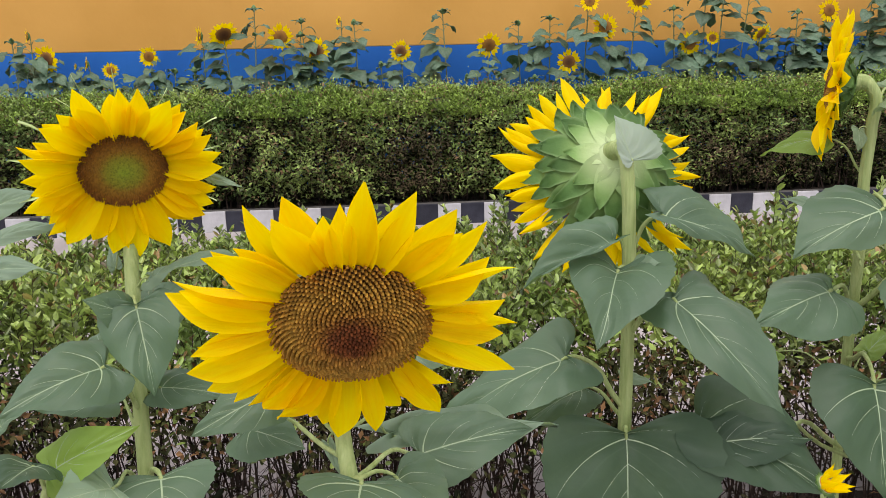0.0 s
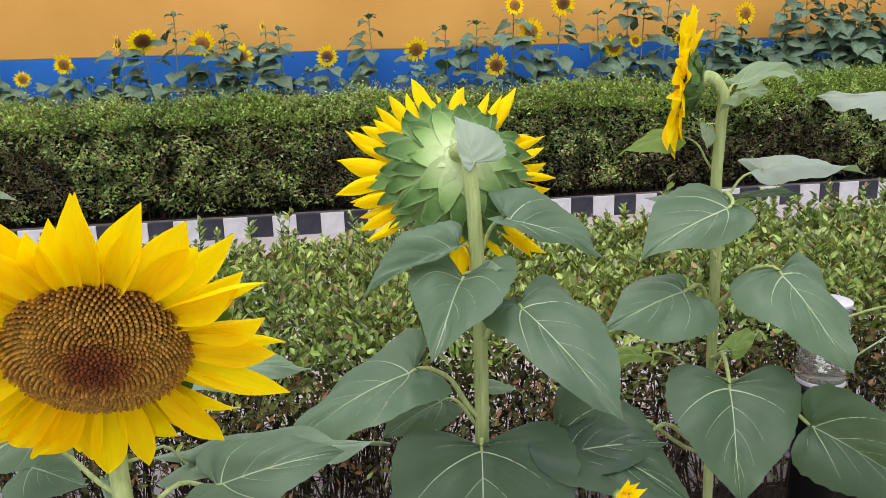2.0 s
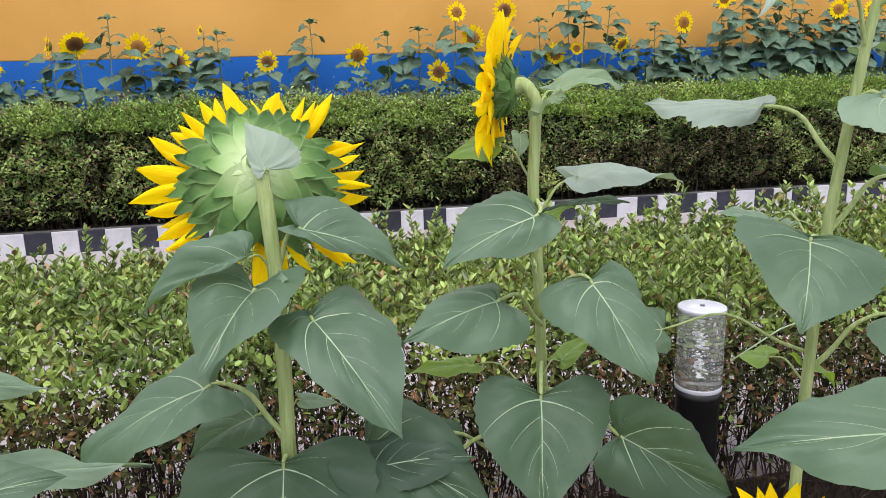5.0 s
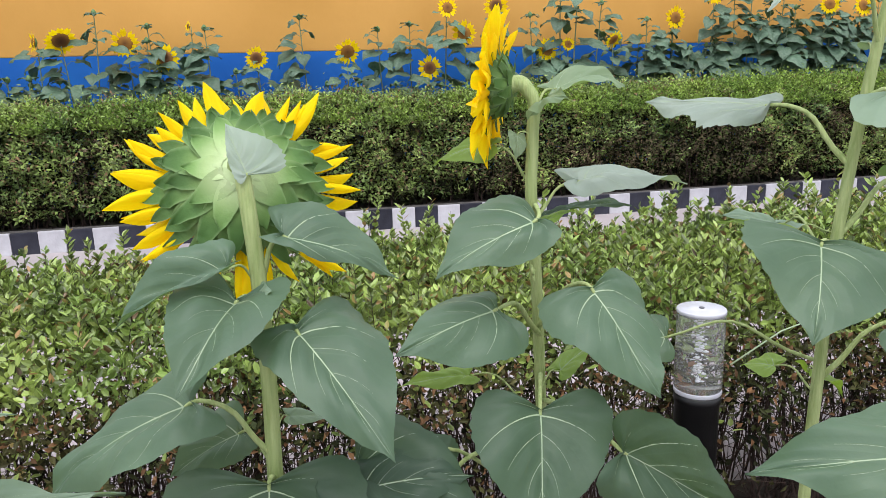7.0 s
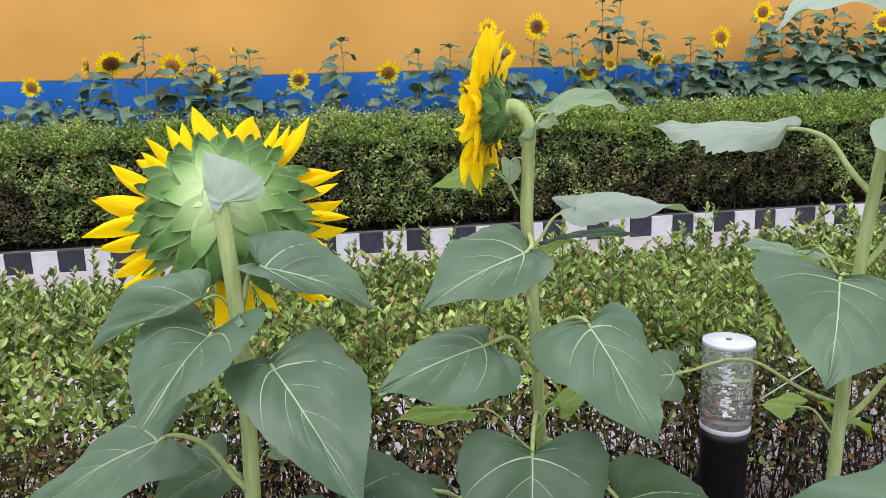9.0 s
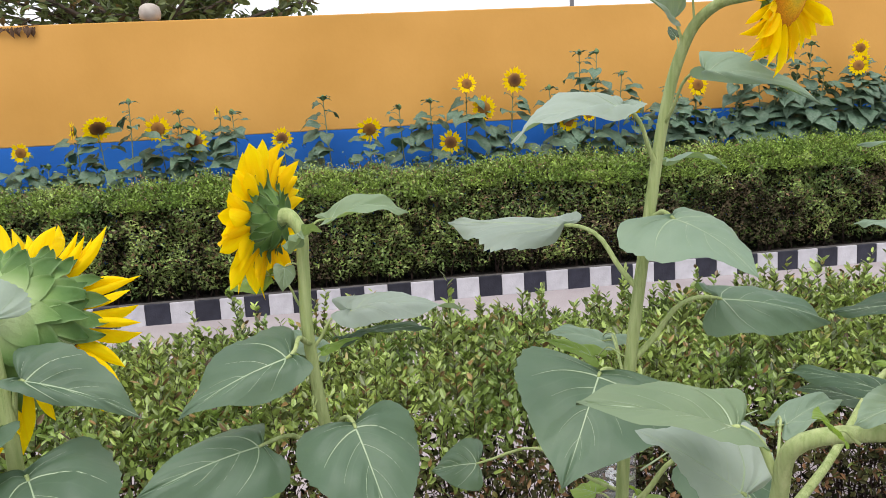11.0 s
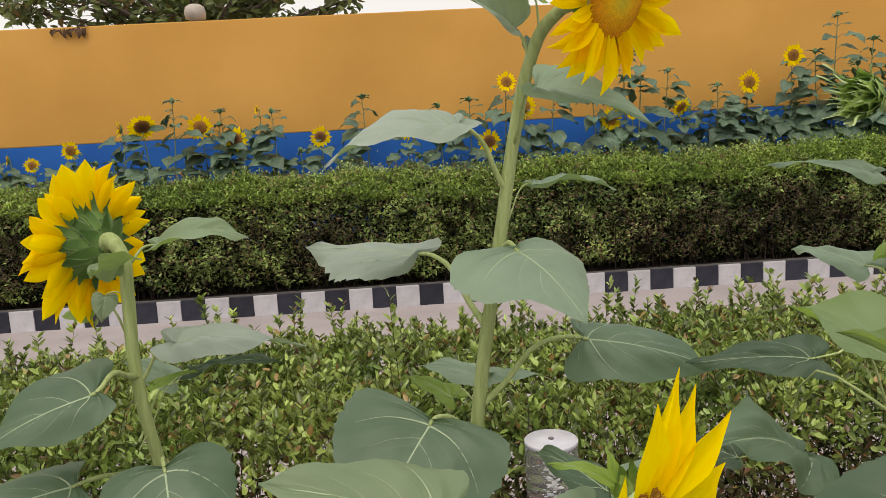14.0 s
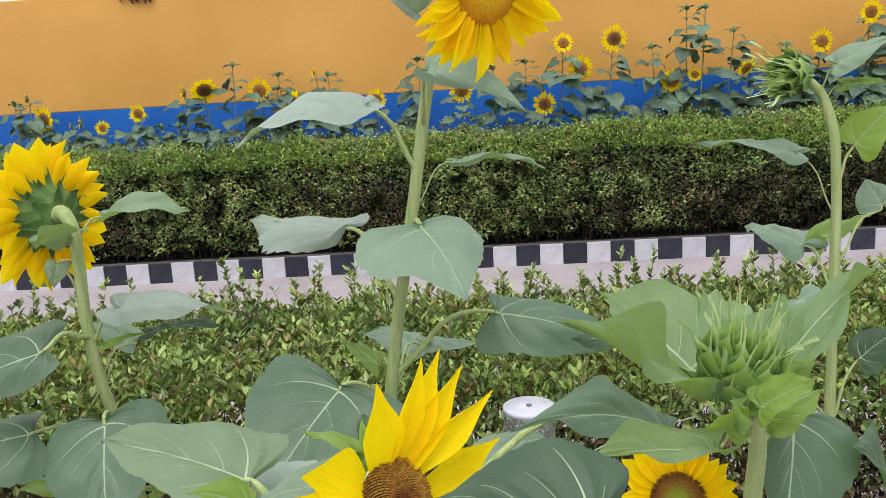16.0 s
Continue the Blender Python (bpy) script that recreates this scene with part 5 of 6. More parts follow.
part("cap", lathe("cap", [(0.0545, 0.9185), (0.0560, 0.9200), (0.0563, 0.9265), (0.0550, 0.9285), (0.002, 0.9290)], M_SILVER), lamp, "pale round cap")
part("cap_badge", lathe("cap_badge", [(0.006, 0.9295), (0.006, 0.9315), (0.003, 0.932)], M_POST, 12), lamp)
brng = random.Random(5)
for i in range(190):
    bb = bmesh.new()
    a, r = brng.uniform(0, 6.28), (0.014 if i % 4 else 0.040) * brng.random()
    s = (0.0010 + 0.0042 * brng.random() ** 2) * (1 if i % 4 else 0.5)
    bmesh.ops.create_icosphere(bb, subdivisions=1, radius=s, matrix=Matrix.LocRotScale((r * math.cos(a), r * math.sin(a), brng.uniform(0.755, 0.912)), Euler((a, r * 9, 0)), (1.2, 0.8, 0.7)))
    part("bubble", to_mesh("bubble", bb, M_BUBBLE, True), tube_part)

# ---- near hedge: leafy clipped top on bare twiggy legs ----
rs = np.random.RandomState(11)
HX0, HX1, HY0, HY1, HTOP = -2.6, 5.2, 1.60, 2.60, 0.825


def lumps(x, y, f, seed):
    return np.array([noise.noise((a * f, b * f, seed)) for a, b in zip(x, y)])


near_hedge = tagged(new("near_hedge"), "small-leaved green hedge with clipped top and bare brown legs", "hedge")
near_hedge.location = ((HX0 + HX1) / 2, (HY0 + HY1) / 2, GROUND)
OFF = np.array(near_hedge.location)
N = 165000
x, y = rs.uniform(HX0, HX1, N), rs.uniform(HY0, HY1, N)
lump = lumps(x, y, 3.2, 4.0) * 0.05 + lumps(x, y, 11, 9.0) * 0.06 + lumps(x, y, 24, 2.0) * 0.025
z = HTOP + lump - rs.exponential(0.060, N) + 0.022
edge = np.minimum(y - HY0, HY1 - y)
z -= np.clip(0.07 - edge, 0, 1) * 0.9
d = rs.normal(0, 1, (N, 3)) * [0.75, 0.75, 0.5] + [0, -0.05, 0.75]
nn = rs.normal(0, 1, (N, 3)) * 0.7 + [0, -0.2, 1]
thin = lumps(x, y, 7.0, 21.0) + rs.normal(0, 0.28, N)
keep = (z > 0.36) & (thin > -0.22)
p = np.stack([x, y, z], 1)[keep] - OFF
part("top_foliage", ovate_leaves("top_foliage", p, d[keep], nn[keep], rs.uniform(0.016, 0.033, keep.sum()), rs.uniform(0.008, 0.0150, keep.sum()), M_HEDGE), near_hedge, "green small leaves of the hedge top", kind="stuff")
# sparse brown leaves on the front of the legs, shade included in their colour
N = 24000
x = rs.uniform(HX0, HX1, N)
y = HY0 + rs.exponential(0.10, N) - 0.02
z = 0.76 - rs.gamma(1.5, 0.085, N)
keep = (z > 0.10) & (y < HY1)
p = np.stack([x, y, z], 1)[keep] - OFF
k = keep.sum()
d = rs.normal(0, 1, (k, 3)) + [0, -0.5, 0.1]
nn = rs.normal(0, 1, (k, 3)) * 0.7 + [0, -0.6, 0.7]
part("inner_foliage", leaflets("inner_foliage", p, d, nn, rs.uniform(0.016, 0.028, k), rs.uniform(0.009, 0.014, k), M_HEDGE_DRY_SHADE), near_hedge, "thin brownish leaves on the hedge legs, coloured darker for the shade there", kind="stuff")
# near-black leaves that paint in the darkness between the hedge legs
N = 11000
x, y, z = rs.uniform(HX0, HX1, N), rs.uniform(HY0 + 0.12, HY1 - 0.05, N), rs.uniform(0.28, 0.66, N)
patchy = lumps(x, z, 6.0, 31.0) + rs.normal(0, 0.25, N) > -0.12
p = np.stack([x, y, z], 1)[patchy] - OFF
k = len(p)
part("shaded_foliage", ovate_leaves("shaded_foliage", p, rs.normal(0, 1, (k, 3)), rs.normal(0, 1, (k, 3)), rs.uniform(0.022, 0.040, k), rs.uniform(0.012, 0.020, k), M_HEDGE_SHADE), near_hedge, "inner leaves with the hedge's shade put into their near-black colour", kind="stuff")
# upright shoots above the clipped top
S = 2600
sx, sy = rs.uniform(HX0, HX1, S), rs.uniform(HY0 + 0.03, HY1, S)
back_row = rs.random(S) < 0.07
sy[back_row] = HY1 - rs.exponential(0.08, back_row.sum())
sh = rs.gamma(1.7, 0.030, S) + 0.025
sh[sy > HY1 - 0.2] *= 0.7
foot = np.stack([sx, sy, np.full(S, HTOP - 0.03)], 1)
tipv = foot + np.stack([rs.normal(0, 0.18, S) * sh, rs.normal(0, 0.18, S) * sh, sh + 0.03], 1)
part("shoot_tangle", sticks("shoot_tangle", foot - OFF, tipv - OFF, np.full(S, 0.0013), np.full(S, 0.0006), M_TWIG), near_hedge, "thin upright shoots", kind="stuff")
pp, dd = [], []
for i in range(S):
    for j in range(int(9 + sh[i] * 170)):
        f = 0.15 + 0.87 * rs.random()
        a = rs.uniform(0, 6.28)
        pp.append(foot[i] + (tipv[i] - foot[i]) * f)
        dd.append((math.cos(a), math.sin(a), 0.9))
pp, dd = np.array(pp), np.array(dd)
part("shoot_leaves", ovate_leaves("shoot_leaves", pp - OFF, dd, rs.normal(0, 0.4, pp.shape) + [0, 0, 1], rs.uniform(0.016, 0.034, len(pp)), rs.uniform(0.008, 0.014, len(pp)), M_HEDGE), near_hedge, "young leaves on the shoots", kind="stuff")
# twiggy legs
T = 1500
a = np.stack([rs.uniform(HX0, HX1, T), rs.uniform(HY0 + 0.05, HY1 - 0.05, T), np.full(T, GROUND + 0.02)], 1)
b = a + np.stack([rs.normal(0, 0.09, T), rs.normal(0, 0.09, T), rs.uniform(0.35, 0.55, T)], 1)
T2 = 9000
pick = rs.randint(0, T, T2)
f = rs.uniform(0.25, 1.0, (T2, 1))
c = a[pick] + (b[pick] - a[pick]) * f
e = c + np.stack([rs.normal(0, 0.10, T2), rs.normal(0, 0.10, T2), np.abs(rs.normal(0.08, 0.09, T2))], 1)
e[:, 2] = np.minimum(e[:, 2], HTOP)
part("leg_tangle", sticks("leg_tangle", a - OFF, b - OFF, rs.uniform(0.003, 0.006, T), np.full(T, 0.002), M_TWIG), near_hedge, "bare brown stems", kind="stuff")
part("twig_tangle", sticks("twig_tangle", c - OFF, e - OFF, rs.uniform(0.0012, 0.0022, T2), np.full(T2, 0.0008), M_TWIG), near_hedge, "thin tangled twigs", kind="stuff")

M_HEDGE_BROWN = material("brown_hedge_leaf", (0.080, 0.070, 0.040), (0.150, 0.110, 0.068), 2.0, 0.6, 0.0, 40, 0.1, None, 0.6, True, 0.15, third=((0.080, 0.125, 0.030), 0.30))

# ---- far clipped hedge behind the kerb ----
far_hedge = tagged(new("far_hedge"), "dense clipped dark green hedge behind the kerb", "hedge")
FX0, FX1, FY0, FY1 = -6.5, 11.5, 7.34, 8.12
far_hedge.location = ((FX0 + FX1) / 2, (FY0 + FY1) / 2, GROUND + 0.15)
OFF = np.array(far_hedge.location)


def far_top(x, y):
    return 1.11 + 0.07 * lumps(x, y, 0.9, 2.0) + 0.075 * lumps(x, y, 3.0, 6.0) + 0.03 * np.clip((x - 2.5) / 3, 0, 1)


N = 100000
x = rs.uniform(FX0, FX1, N)
z = 0.16 + rs.random(N) ** 0.85 * 0.98
bulge = lumps(x, z, 1.6, 8.0) * 0.12 + lumps(x, z, 5.0, 3.0) * 0.20 + lumps(x, z, 11.0, 5.0) * 0.10
y = FY0 + bulge + 0.10 * np.clip((0.4 - z) / 0.25, 0, 1) + rs.exponential(0.045, N) + np.clip(z - 0.88, 0, 1) * 0.9
keep = z < far_top(x, y)
p = np.stack([x, y, z], 1)[keep] - OFF
k = keep.sum()
d = rs.normal(0, 1, (k, 3)) * [0.8, 0.6, 0.6] + [0, -0.45, 0.25]
nn = rs.normal(0, 1, (k, 3)) * 0.6 + [0, -0.5, 0.8]
bare = (lumps(x, z, 1.3, 17.0) + 0.5 * lumps(x, z, 4.0, 27.0) - 0.25 * np.clip((z - 0.75) / 0.2, -0.6, 2) + rs.normal(0, 0.18, N) > 0.16)[keep]
ln, wd = rs.uniform(0.030, 0.060, k), rs.uniform(0.015, 0.027, k)
part("side_foliage", leaflets("side_foliage", p[~bare], d[~bare], nn[~bare], ln[~bare], wd[~bare], M_HEDGE_FAR), far_hedge, "dark small leaves of the clipped side", kind="stuff")
part("brown_foliage", leaflets("brown_foliage", p[bare], d[bare], nn[bare], ln[bare] * 0.8, wd[bare] * 0.7, M_HEDGE_BROWN), far_hedge, "brownish thin patches of the clipped side", kind="stuff")
N = 80000
x, y = rs.uniform(FX0, FX1, N), rs.uniform(FY0, FY1, N)
z = far_top(x, y) + 0.03 - rs.exponential(0.035, N) - np.clip(0.22 - (y - FY0), 0, 1) * 0.8 + rs.gamma(1.2, 0.028, N)
fresh = lumps(x, y, 0.8, 12.0) + np.clip((x - 2.0) / 3.5, -0.6, 0.7) * 0.5 + rs.normal(0, 0.35, N) > 0.12
for flag, mt, nm, lab in ((fresh, M_HEDGE_FRESH, "fresh_foliage", "lighter fresh leaves on the hedge top"), (~fresh, M_HEDGE_FAR, "top_foliage", "green leaves of the hedge top")):
    p = np.stack([x, y, z], 1)[flag] - OFF
    k = flag.sum()
    d = rs.normal(0, 1, (k, 3)) * [0.8, 0.8, 0.5] + [0, -0.1, 0.6]
    nn = rs.normal(0, 1, (k, 3)) * 0.6 + [0, -0.1, 1]
    part(nm, leaflets(nm, p, d, nn, rs.uniform(0.028, 0.052, k), rs.uniform(0.013, 0.023, k), mt), far_hedge, lab, kind="stuff")
# loose leafy tufts on the clipped top and front edge
C, PER = 2600, 26
cx, cy = rs.uniform(FX0, FX1, C), FY0 + np.abs(rs.normal(0.18, 0.22, C))
cz = far_top(cx, cy) - np.clip(0.20 - (cy - FY0), 0, 1) * 0.8 - 0.02
th = rs.gamma(2.0, 0.022, C) + 0.02
q = np.repeat(np.arange(C), PER)
up = rs.random(C * PER)
p = np.stack([cx[q] + rs.normal(0, 0.022, C * PER), cy[q] + rs.normal(0, 0.022, C * PER), cz[q] + up * th[q]], 1) - OFF
a = rs.uniform(0, 6.283, C * PER)
d = np.stack([np.cos(a), np.sin(a), 0.3 + up], 1)
part("tuft_foliage", leaflets("tuft_foliage", p, d, rs.normal(0, 0.5, p.shape) + [0, -0.2, 1], rs.uniform(0.026, 0.046, len(p)), rs.uniform(0.012, 0.019, len(p)), M_HEDGE_FRESH), far_hedge, "loose fresh tufts on the hedge top", kind="stuff")
# filler leaves behind the clipped face, their near-black colour standing for inner shade
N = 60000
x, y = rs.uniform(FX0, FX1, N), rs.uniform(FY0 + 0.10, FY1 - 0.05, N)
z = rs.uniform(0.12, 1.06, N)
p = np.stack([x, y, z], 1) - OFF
part("inner_foliage", leaflets("inner_foliage", p, rs.normal(0, 1, (N, 3)), rs.normal(0, 1, (N, 3)), rs.uniform(0.06, 0.10, N), rs.uniform(0.03, 0.05, N), M_HEDGE_SHADE), far_hedge, "inner leaves coloured near-black for the shade inside the hedge", kind="stuff")
T = 1500
a = np.stack([rs.uniform(FX0, FX1, T), rs.uniform(FY0 + 0.1, FY1 - 0.1, T), np.full(T, GROUND + 0.14)], 1)
b = a + np.stack([rs.normal(0, 0.12, T), rs.normal(0, 0.10, T), rs.uniform(0.4, 0.9, T)], 1)
part("leg_tangle", sticks("leg_tangle", a - OFF, b - OFF, rs.uniform(0.004, 0.008, T), np.full(T, 0.002), M_TWIG), far_hedge, "bare brown stems", kind="stuff")

# ---- sunflowers along the wall ----
frng = random.Random(3)
M_FAR_STEM = material("far_stem", (0.14, 0.19, 0.10), (0.21, 0.26, 0.15), 20, 0.7, 0.0)
FAR_LEAF = []
for i in range(5):
    w = 0.38 + 0.03 * i
    rows = blade_rows(Vector((0, 0, 0)), Vector((0, 1, -0.25)), Vector((-w, 0, 0.05)), Vector((w, 0, 0.05)), UP, 0.25, 1.6, frng, 12, 6, 0.5)
    FAR_LEAF.append(to_mesh("leaf", sheet(rows, 0.002), M_FAR_LEAF, True))
FAR_DISC = [lathe("seed_disc", [(1.0, -0.15), (1.0, 0.0), (0.75, 0.14), (0.2, 0.2)], M_SEED[q], 14) for q in (3, 4)]


def petal_ring(seed, count):
    rng = random.Random(seed)
    bm = bmesh.new()
    for i in range(count):
        a = 2 * math.pi * i / count + rng.uniform(-0.1, 0.1)
        ln, w, e = rng.uniform(0.85, 1.2), rng.uniform(0.22, 0.32), rng.uniform(-0.15, 0.4)
        c, s = math.cos(a), math.sin(a)
        pts = [(0.85, -0.08), (0.85, 0.08), (0.9 + ln * 0.5, w), (0.9 + ln, 0.0), (0.9 + ln * 0.5, -w)]
        vs = [bm.verts.new((r * c - t * s, r * s + t * c, e * (r - 0.85) + 0.04 * (i % 2))) for r, t in pts]
        bm.faces.new((vs[0], vs[1], vs[2], vs[4]))
        bm.faces.new((vs[4], vs[2], vs[3]))
    return to_mesh("petals", bm, M_PETAL)


FAR_RING = [petal_ring(i, 18 + i) for i in range(4)]


def far_sunflower(x, top, size, kind, leaves=11, leaf_size=0.24, label=""):
    y = 8.45 + frng.uniform(-0.12, 0.12)
    ob = tagged(new("wall_sunflower"), label or ("small yellow sunflower growing before the painted wall" if size else "budding sunflower plant growing before the painted wall"), "sunflower", "sunflowers along the wall")
    foot = Vector((x + frng.uniform(-0.12, 0.12), y, GROUND + 0.13))
    ob.location = foot
    tip = Vector((x, y - 0.02, top)) - foot
    line = smooth_line([Vector((0, 0, 0)), Vector((tip.x * 0.2 + frng.uniform(-.03, .03), 0, tip.z * 0.4)), Vector((tip.x * 0.75, 0, tip.z * 0.8)), tip], 4)
    part("stem", tube("stem", line, 0.010, 0.005, M_FAR_STEM, 6), ob)
    for i in range(leaves):
        f = 0.52 + 0.46 * (i + frng.random()) / leaves
        c = line[min(int(f * (len(line) - 1)), len(line) - 2)]
        a = frng.uniform(0, 6.28)
        out = Vector((math.cos(a), math.sin(a) * 0.6 - 0.25, 0)).normalized()
        ls = leaf_size * (1.25 - 0.75 * (f - 0.52) / 0.46) * frng.uniform(0.75, 1.2) * (0.6 if f > 0.9 else 1)
        p = c + out * frng.uniform(0.05, 0.12) + UP * frng.uniform(0.0, 0.06)
        yv = (out + UP * frng.uniform(-0.75, 0.15)).normalized()
        zv = UP + Vector((0, -0.5, 0))
        zv = (zv - yv * zv.dot(yv)).normalized()
        m = Matrix((yv.cross(zv), yv, zv)).transposed().to_4x4()
        m.translation = p
        part("leaf", frng.choice(FAR_LEAF), ob, m=m @ Matrix.Diagonal((ls, ls, ls, 1)))
        part("stalk", tube("stalk", [c, (c + p) / 2 + UP * 0.02, p], 0.004, 0.003, M_FAR_STEM, 4), ob)
    if size:
        n = {0: (frng.uniform(-0.35, 0.15), -1, frng.uniform(-0.1, 0.2)), 1: (-0.9, -0.45, 0.1), 2: (0.1, -0.9, -0.35), 3: (0.35, -0.7, -0.55)}[kind]
        r = size / 2.85
        m = aim(n, tip + Vector(n) * 0.03)
        hd = part("flower_head", lathe("flower_head", [(r * 0.3, -r * 0.7), (r * 0.9, -r * 0.4), (r * 1.05, -r * 0.1), (r, 0)], M_BACK_DARK, 12), ob, m=m)
        part("seed_disc", FAR_DISC[frng.random() < 0.65], hd, m=Matrix.Diagonal((r * 1.05, r * 1.05, r, 1)))
        part("petals", frng.choice(FAR_RING), hd, "bright yellow petals", Matrix.Diagonal((r, r, r, 1)))
    else:
        part("flower_bud", lathe("flower_bud", [(0.008, -0.02), (0.028, 0.0), (0.024, 0.025), (0.006, 0.045)], M_BACK_DARK, 10), ob, "closed green bud", Matrix.Translation(tip))
        for i in range(5):
            a = frng.uniform(0, 6.28)
            out = Vector((math.cos(a), math.sin(a), frng.uniform(-0.2, 0.5))).normalized()
            zv = (UP - out * UP.dot(out)).normalized()
            m = Matrix((out.cross(zv), out, zv)).transposed().to_4x4()
            m.translation = tip
            part("leaf", frng.choice(FAR_LEAF), ob, m=m @ Matrix.Diagonal((0.06, 0.11, 0.1, 1)))
    return ob


far_sunflower(-1.88, 1.78, 0.15, 1)
far_sunflower(-1.65, 1.81, 0.24, 3)
far_sunflower(-1.07, 1.76, 0.21, 0)
far_sunflower(-0.68, 1.6, 0.21, 0)
far_sunflower(0.21, 1.59, 0.18, 0)
far_sunflower(1.15, 1.64, 0.21, 2)
far_sunflower(2.06, 1.44, 0.2, 0)
far_sunflower(2.26, 2.06, 0.17, 0)
far_sunflower(2.44, 1.79, 0.21, 0)
far_sunflower(2.79, 2.08, 0.22, 0)
far_sunflower(3.43, 1.6, 0.2, 0)
far_sunflower(3.65, 1.65, 0.12, 0)
far_sunflower(4.17, 1.71, 0.18, 3)
far_sunflower(5.01, 1.93, 0.2, 0)
far_sunflower(5.49, 2.2, 0.19, 0)
far_sunflower(6.98, 2.05, 0.18, 0)
far_sunflower(7.53, 2.04, 0.2, 0)
far_sunflower(-3.46, 1.58, 0.22, 0)
far_sunflower(-3.18, 1.5, 0.07, 1)
far_sunflower(-3.07, 1.52, 0.12, 1)
far_sunflower(-2.87, 1.45, 0.13, 0)
far_sunflower(-2.48, 1.59, 0.16, 0)
far_sunflower(-3.6, 1.81, 0.12, 1)
far_sunflower(-1.31, 2.04, 0, 9)
far_sunflower(-0.84, 1.91, 0, 9)
far_sunflower(-0.41, 1.91, 0.08, 1)
far_sunflower(-0.28, 1.88, 0, 9)
far_sunflower(0.68, 1.99, 0, 9)
far_sunflower(1.51, 1.85, 0, 9)
far_sunflower(1.86, 1.9, 0, 9)
far_sunflower(4.1, 2.1, 0, 9)
far_sunflower(3.59, 2.35, 0, 9)
far_sunflower(4.63, 1.91, 0, 9)
far_sunflower(3.75, 2.34, 0, 9)
far_sunflower(3.2, 1.97, 0, 9)
far_sunflower(-2.2, 1.42, 0, 9)
far_sunflower(-0.85, 1.77, 0, 9)
far_sunflower(-3.86, 1.76, 0, 9)
far_sunflower(-1.98, 1.43, 0, 9)
far_sunflower(5.99, 2.61, 0, 9)
far_sunflower(6.41, 2.33, 0, 9)
far_sunflower(7.09, 2.27, 0.16, 0)
far_sunflower(7.05, 2.12, 0.15, 0)
far_sunflower(7.62, 2.08, 0.19, 0)
for i in range(20):
    far_sunflower(4.55 + i * 0.21 + frng.uniform(-0.08, 0.08), frng.uniform(1.45, 1.85) + 0.30 * (i > 5) * frng.random() + 0.12 * (i > 5), 0, 9, 16, 0.30, "leafy sunflower plant crowding the wall, not yet in bloom")
for i in range(22):
    far_sunflower(-4.6 + i * 0.42 + frng.uniform(-0.15, 0.15), frng.uniform(1.22, 1.48), 0, 9, 9, 0.22, "low leafy sunflower plant before the blue band")

# ---- small things on and behind the wall ----
globe = tagged(new("wall_lamp", lathe("wall_lamp", [(0.05, 0.0), (0.06, 0.02), (0.11, 0.04), (0.12, 0.10), (0.105, 0.165), (0.06, 0.195), (0.01, 0.20)], M_LAMP, 20)), "cream rounded lamp on top of the wall", "wall lamp")
globe.location = (-1.14, WALL_Y + 0.1, 2.945)
sprig = tagged(new("withered_sprig"), "withered brown sprig hanging on the wall", "dead leaves")
sprig.location = (-2.50, WALL_Y - 0.01, 2.95)
part("stalk", tube("stalk", [(0.22, 0.01, 0.0), (0.1, -0.02, -0.02), (0, -0.02, -0.04), (-0.16, -0.015, -0.06)], 0.005, 0.003, M_DEAD, 5), sprig)
for i in range(9):
    ls = frng.uniform(0.06, 0.12)
    dead = FAR_LEAF[i % 5].copy()
    dead.materials.clear()
    dead.materials.append(M_DEAD)
    part("leaf", dead, sprig, m=pose(-0.18 + 0.045 * i, -0.025, -0.04, -75 + frng.uniform(-25, 25), frng.uniform(-30, 30), 180 + frng.uniform(-40, 40)) @ Matrix.Diagonal((ls * 0.6, ls, ls, 1)))



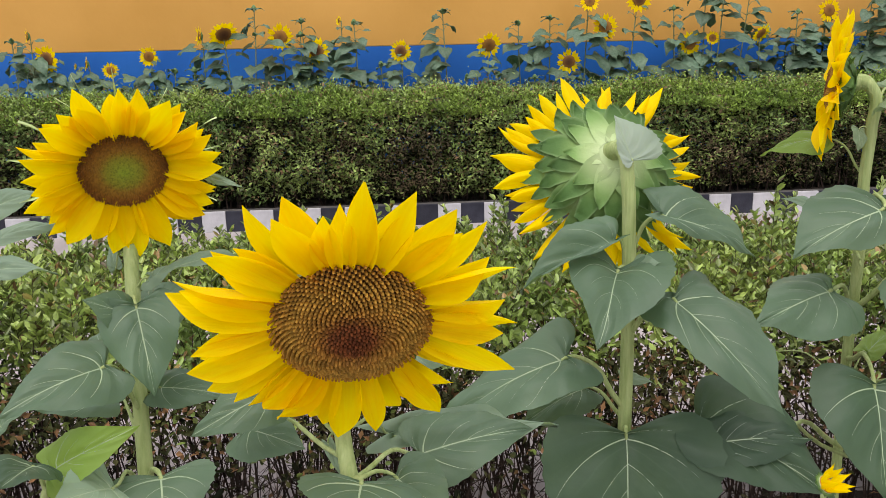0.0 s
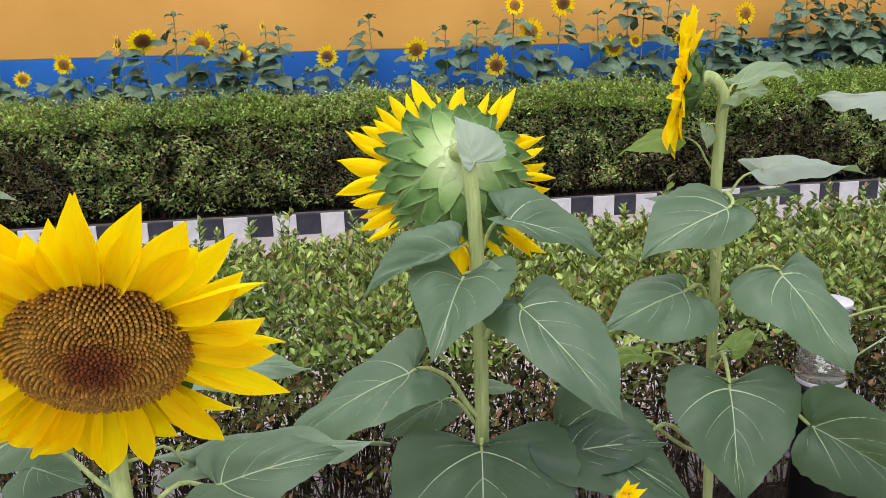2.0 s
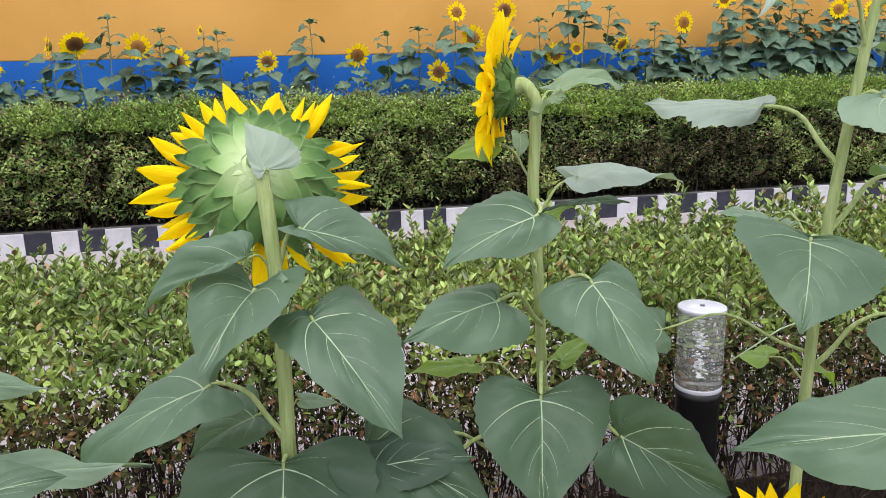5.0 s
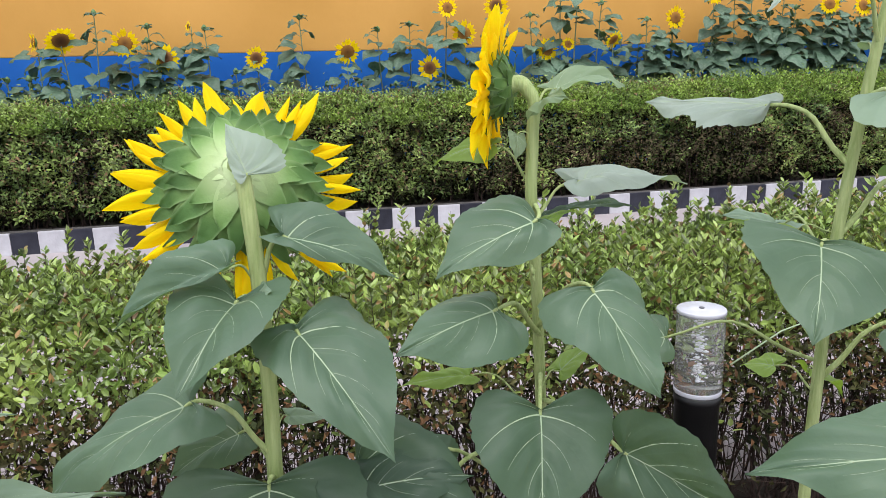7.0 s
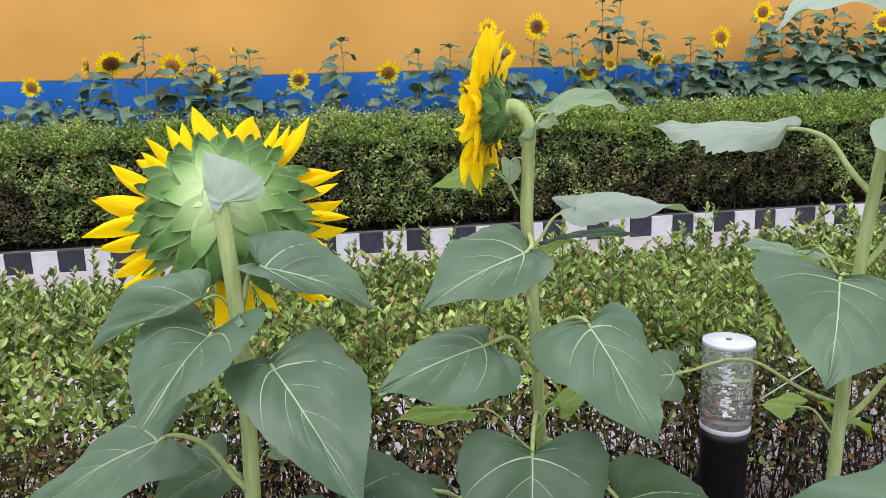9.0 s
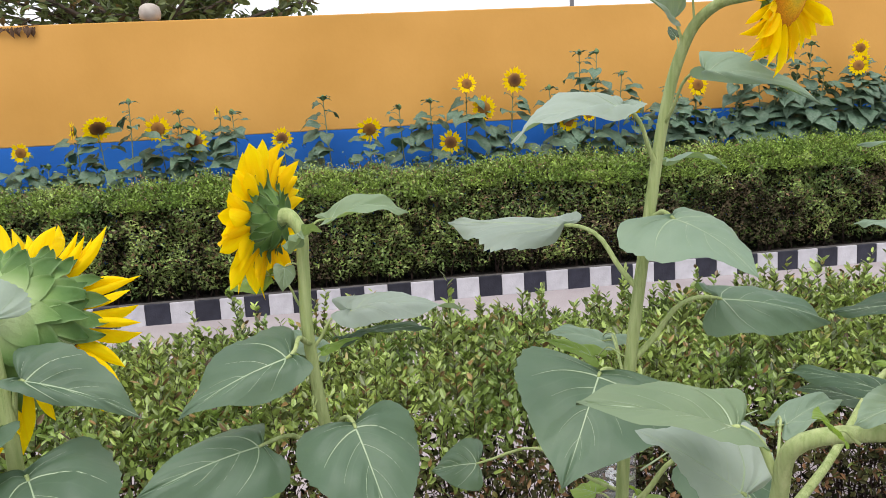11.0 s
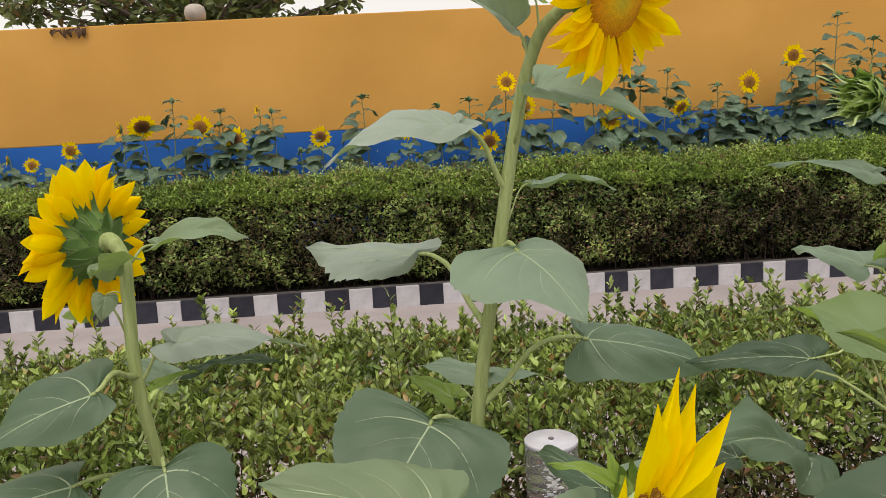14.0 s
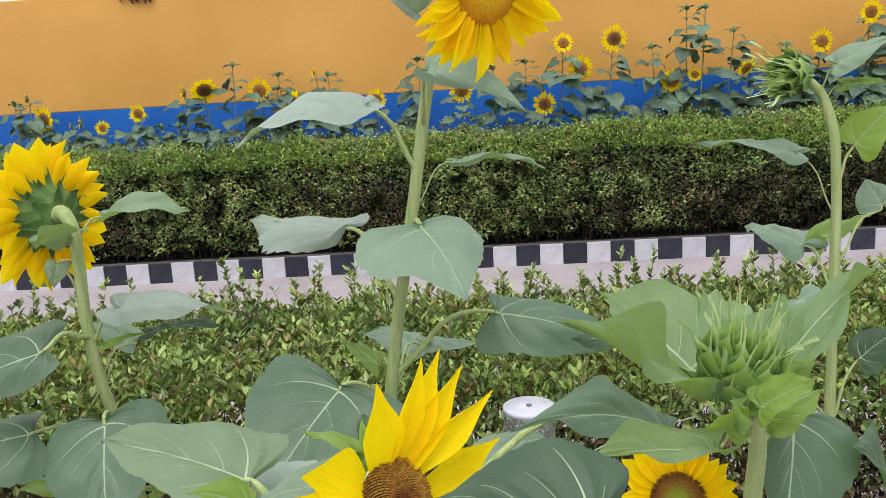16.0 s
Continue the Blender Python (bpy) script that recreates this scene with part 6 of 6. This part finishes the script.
def tree(label, foot, trunk_h, r, limbs, crown, leaf_n, leaf_l, mat, seed, group=""):
    """Tapered trunk, forking limbs, and leaves in clumps round the limb ends."""
    rng, ns = random.Random(seed), np.random.RandomState(seed)
    ob = tagged(new("tree"), label, "tree", group)
    ob.location = foot
    top = Vector((rng.uniform(-.2, .2), rng.uniform(-.2, .2), trunk_h))
    part("trunk", tube("trunk", smooth_line([(0, 0, 0), (0.05, 0, trunk_h * 0.5), top], 5), r, r * 0.6, M_BARK, 10), ob)
    ends, sa, sb = [], [], []
    for i in range(limbs):
        a = 2 * math.pi * i / limbs + rng.uniform(-0.4, 0.4)
        out = Vector((math.cos(a) * crown[0], math.sin(a) * crown[1], 0)) * rng.uniform(0.55, 1.0)
        end = top + out + UP * crown[2] * rng.uniform(0.05, 1.0)
        line = smooth_line([top - UP * 0.1 * rng.random(), top + out * 0.4 + UP * (end.z - top.z) * 0.55, end], 5)
        part("limb", tube("limb", line, r * 0.45, r * 0.08, M_BARK, 6), ob)
        for k in range(7):
            q = line[rng.randrange(3, len(line))]
            e = q + Vector((rng.gauss(0, .42) * crown[0] * .5, rng.gauss(0, .3) * crown[1] * .5, rng.gauss(0.05, .22) * crown[2] * .8))
            sa.append(q), sb.append(e), ends.append((q, e))
    part("twig_tangle", sticks("twig_tangle", np.array(sa), np.array(sb), np.full(len(sa), r * 0.09), np.full(len(sa), r * 0.03), M_BARK), ob, kind="stuff")
    pick = ns.randint(0, len(ends), leaf_n)
    q = np.array([e[0] for e in ends])[pick]
    e = np.array([e[1] for e in ends])[pick]
    p = q + (e - q) * ns.uniform(0.3, 1.15, (leaf_n, 1)) + ns.normal(0, leaf_l * 0.55, (leaf_n, 3))
    d = (e - q) / (np.linalg.norm(e - q, axis=1, keepdims=True) + 1e-6) + ns.normal(0, 0.6, (leaf_n, 3)) + [0, 0, -0.2]
    part("crown", ovate_leaves("crown", p, d, ns.normal(0, 0.6, (leaf_n, 3)) + [0, -0.3, 1], ns.uniform(0.7, 1.2, leaf_n) * leaf_l, ns.uniform(0.4, 0.6, leaf_n) * leaf_l, mat), ob, "uneven crown of separate leaves", kind="stuff")
    return ob


tree("broad-leaved tree reaching over the ochre wall", (-1.5, 11.0, GROUND - 0.01), 2.75, 0.11, 22, (3.4, 1.1, 2.1), 4300, 0.150, M_TREE, 7)
tree("distant dark tree behind the wall", (24.3, 31, GROUND - 0.01), 4.9, 0.16, 9, (1.3, 1.2, 2.2), 2600, 0.24, M_TREE_FAR, 8, "distant trees")
tree("distant dark tree behind the wall", (21.2, 34, GROUND - 0.01), 5.6, 0.10, 6, (0.9, 0.9, 1.3), 500, 0.24, M_TREE_FAR, 9, "distant trees")

pole = tagged(new("power_pole"), "slim grey power pole with a crossarm and insulators", "power pole")
pole.location = (13.9, 40, GROUND - 0.01)
part("post", tube("post", [(0, 0, 0), (0, 0, 10.2)], 0.16, 0.11, M_POST, 10), pole)
part("crossarm", to_mesh("crossarm", box_bm(-0.75, 0.75, -0.05, 0.05, 9.25, 9.36, 0.01), M_POST), pole)
part("brace", tube("brace", [(-0.5, 0, 9.28), (0, 0, 8.85)], 0.03, 0.03, M_POST, 6), pole)
part("brace", tube("brace", [(0.5, 0, 9.28), (0, 0, 8.85)], 0.03, 0.03, M_POST, 6), pole)
for q in (-0.65, -0.25, 0.25, 0.65):
    part("insulator", lathe("insulator", [(0.04, 0), (0.06, 0.05), (0.03, 0.08), (0.06, 0.12), (0.03, 0.16)], M_POST, 8), pole, m=Matrix.Translation((q, 0, 9.36)))
for zc, yc in ((9.50, 40.0), (9.30, 40.0), (9.02, 40.0)):
    w = tagged(new("power_line", tube("power_line", [(-60 + 20 * i, yc, zc + 0.002 * (-60 + 20 * i - 13.9)) for i in range(11)], 0.022, 0.022, M_CABLE, 5)), "thin grey overhead power line", "power line", "overhead power lines")

# tall thin seedling and a stray stalk in the hedge
seedling = tagged(new("seedling"), "thin dark seedling standing above the hedge", "seedling")
seedling.location = (2.72, 2.1, 0.70)
part("stem", tube("stem", [(0, 0, 0), (0.005, 0, 0.15), (0, 0, 0.30), (0.01, 0, 0.42)], 0.004, 0.0015, M_TWIG, 5), seedling)
for i in range(14):
    ls = frng.uniform(0.035, 0.06)
    part("leaf", FAR_LEAF[i % 5], seedling, m=pose(0.005, 0, 0.10 + 0.024 * i, frng.uniform(10, 60), 0, i * 137.5) @ Matrix.Diagonal((ls * 0.45, ls, ls, 1)))
tagged(new("dry_stalk", tube("dry_stalk", [(1.36, 1.50, 0.74), (1.50, 1.52, 0.80), (1.66, 1.54, 0.83)], 0.0022, 0.0015, M_VEIN, 5)), "pale dry stalk lying across the hedge", "dry stalk")
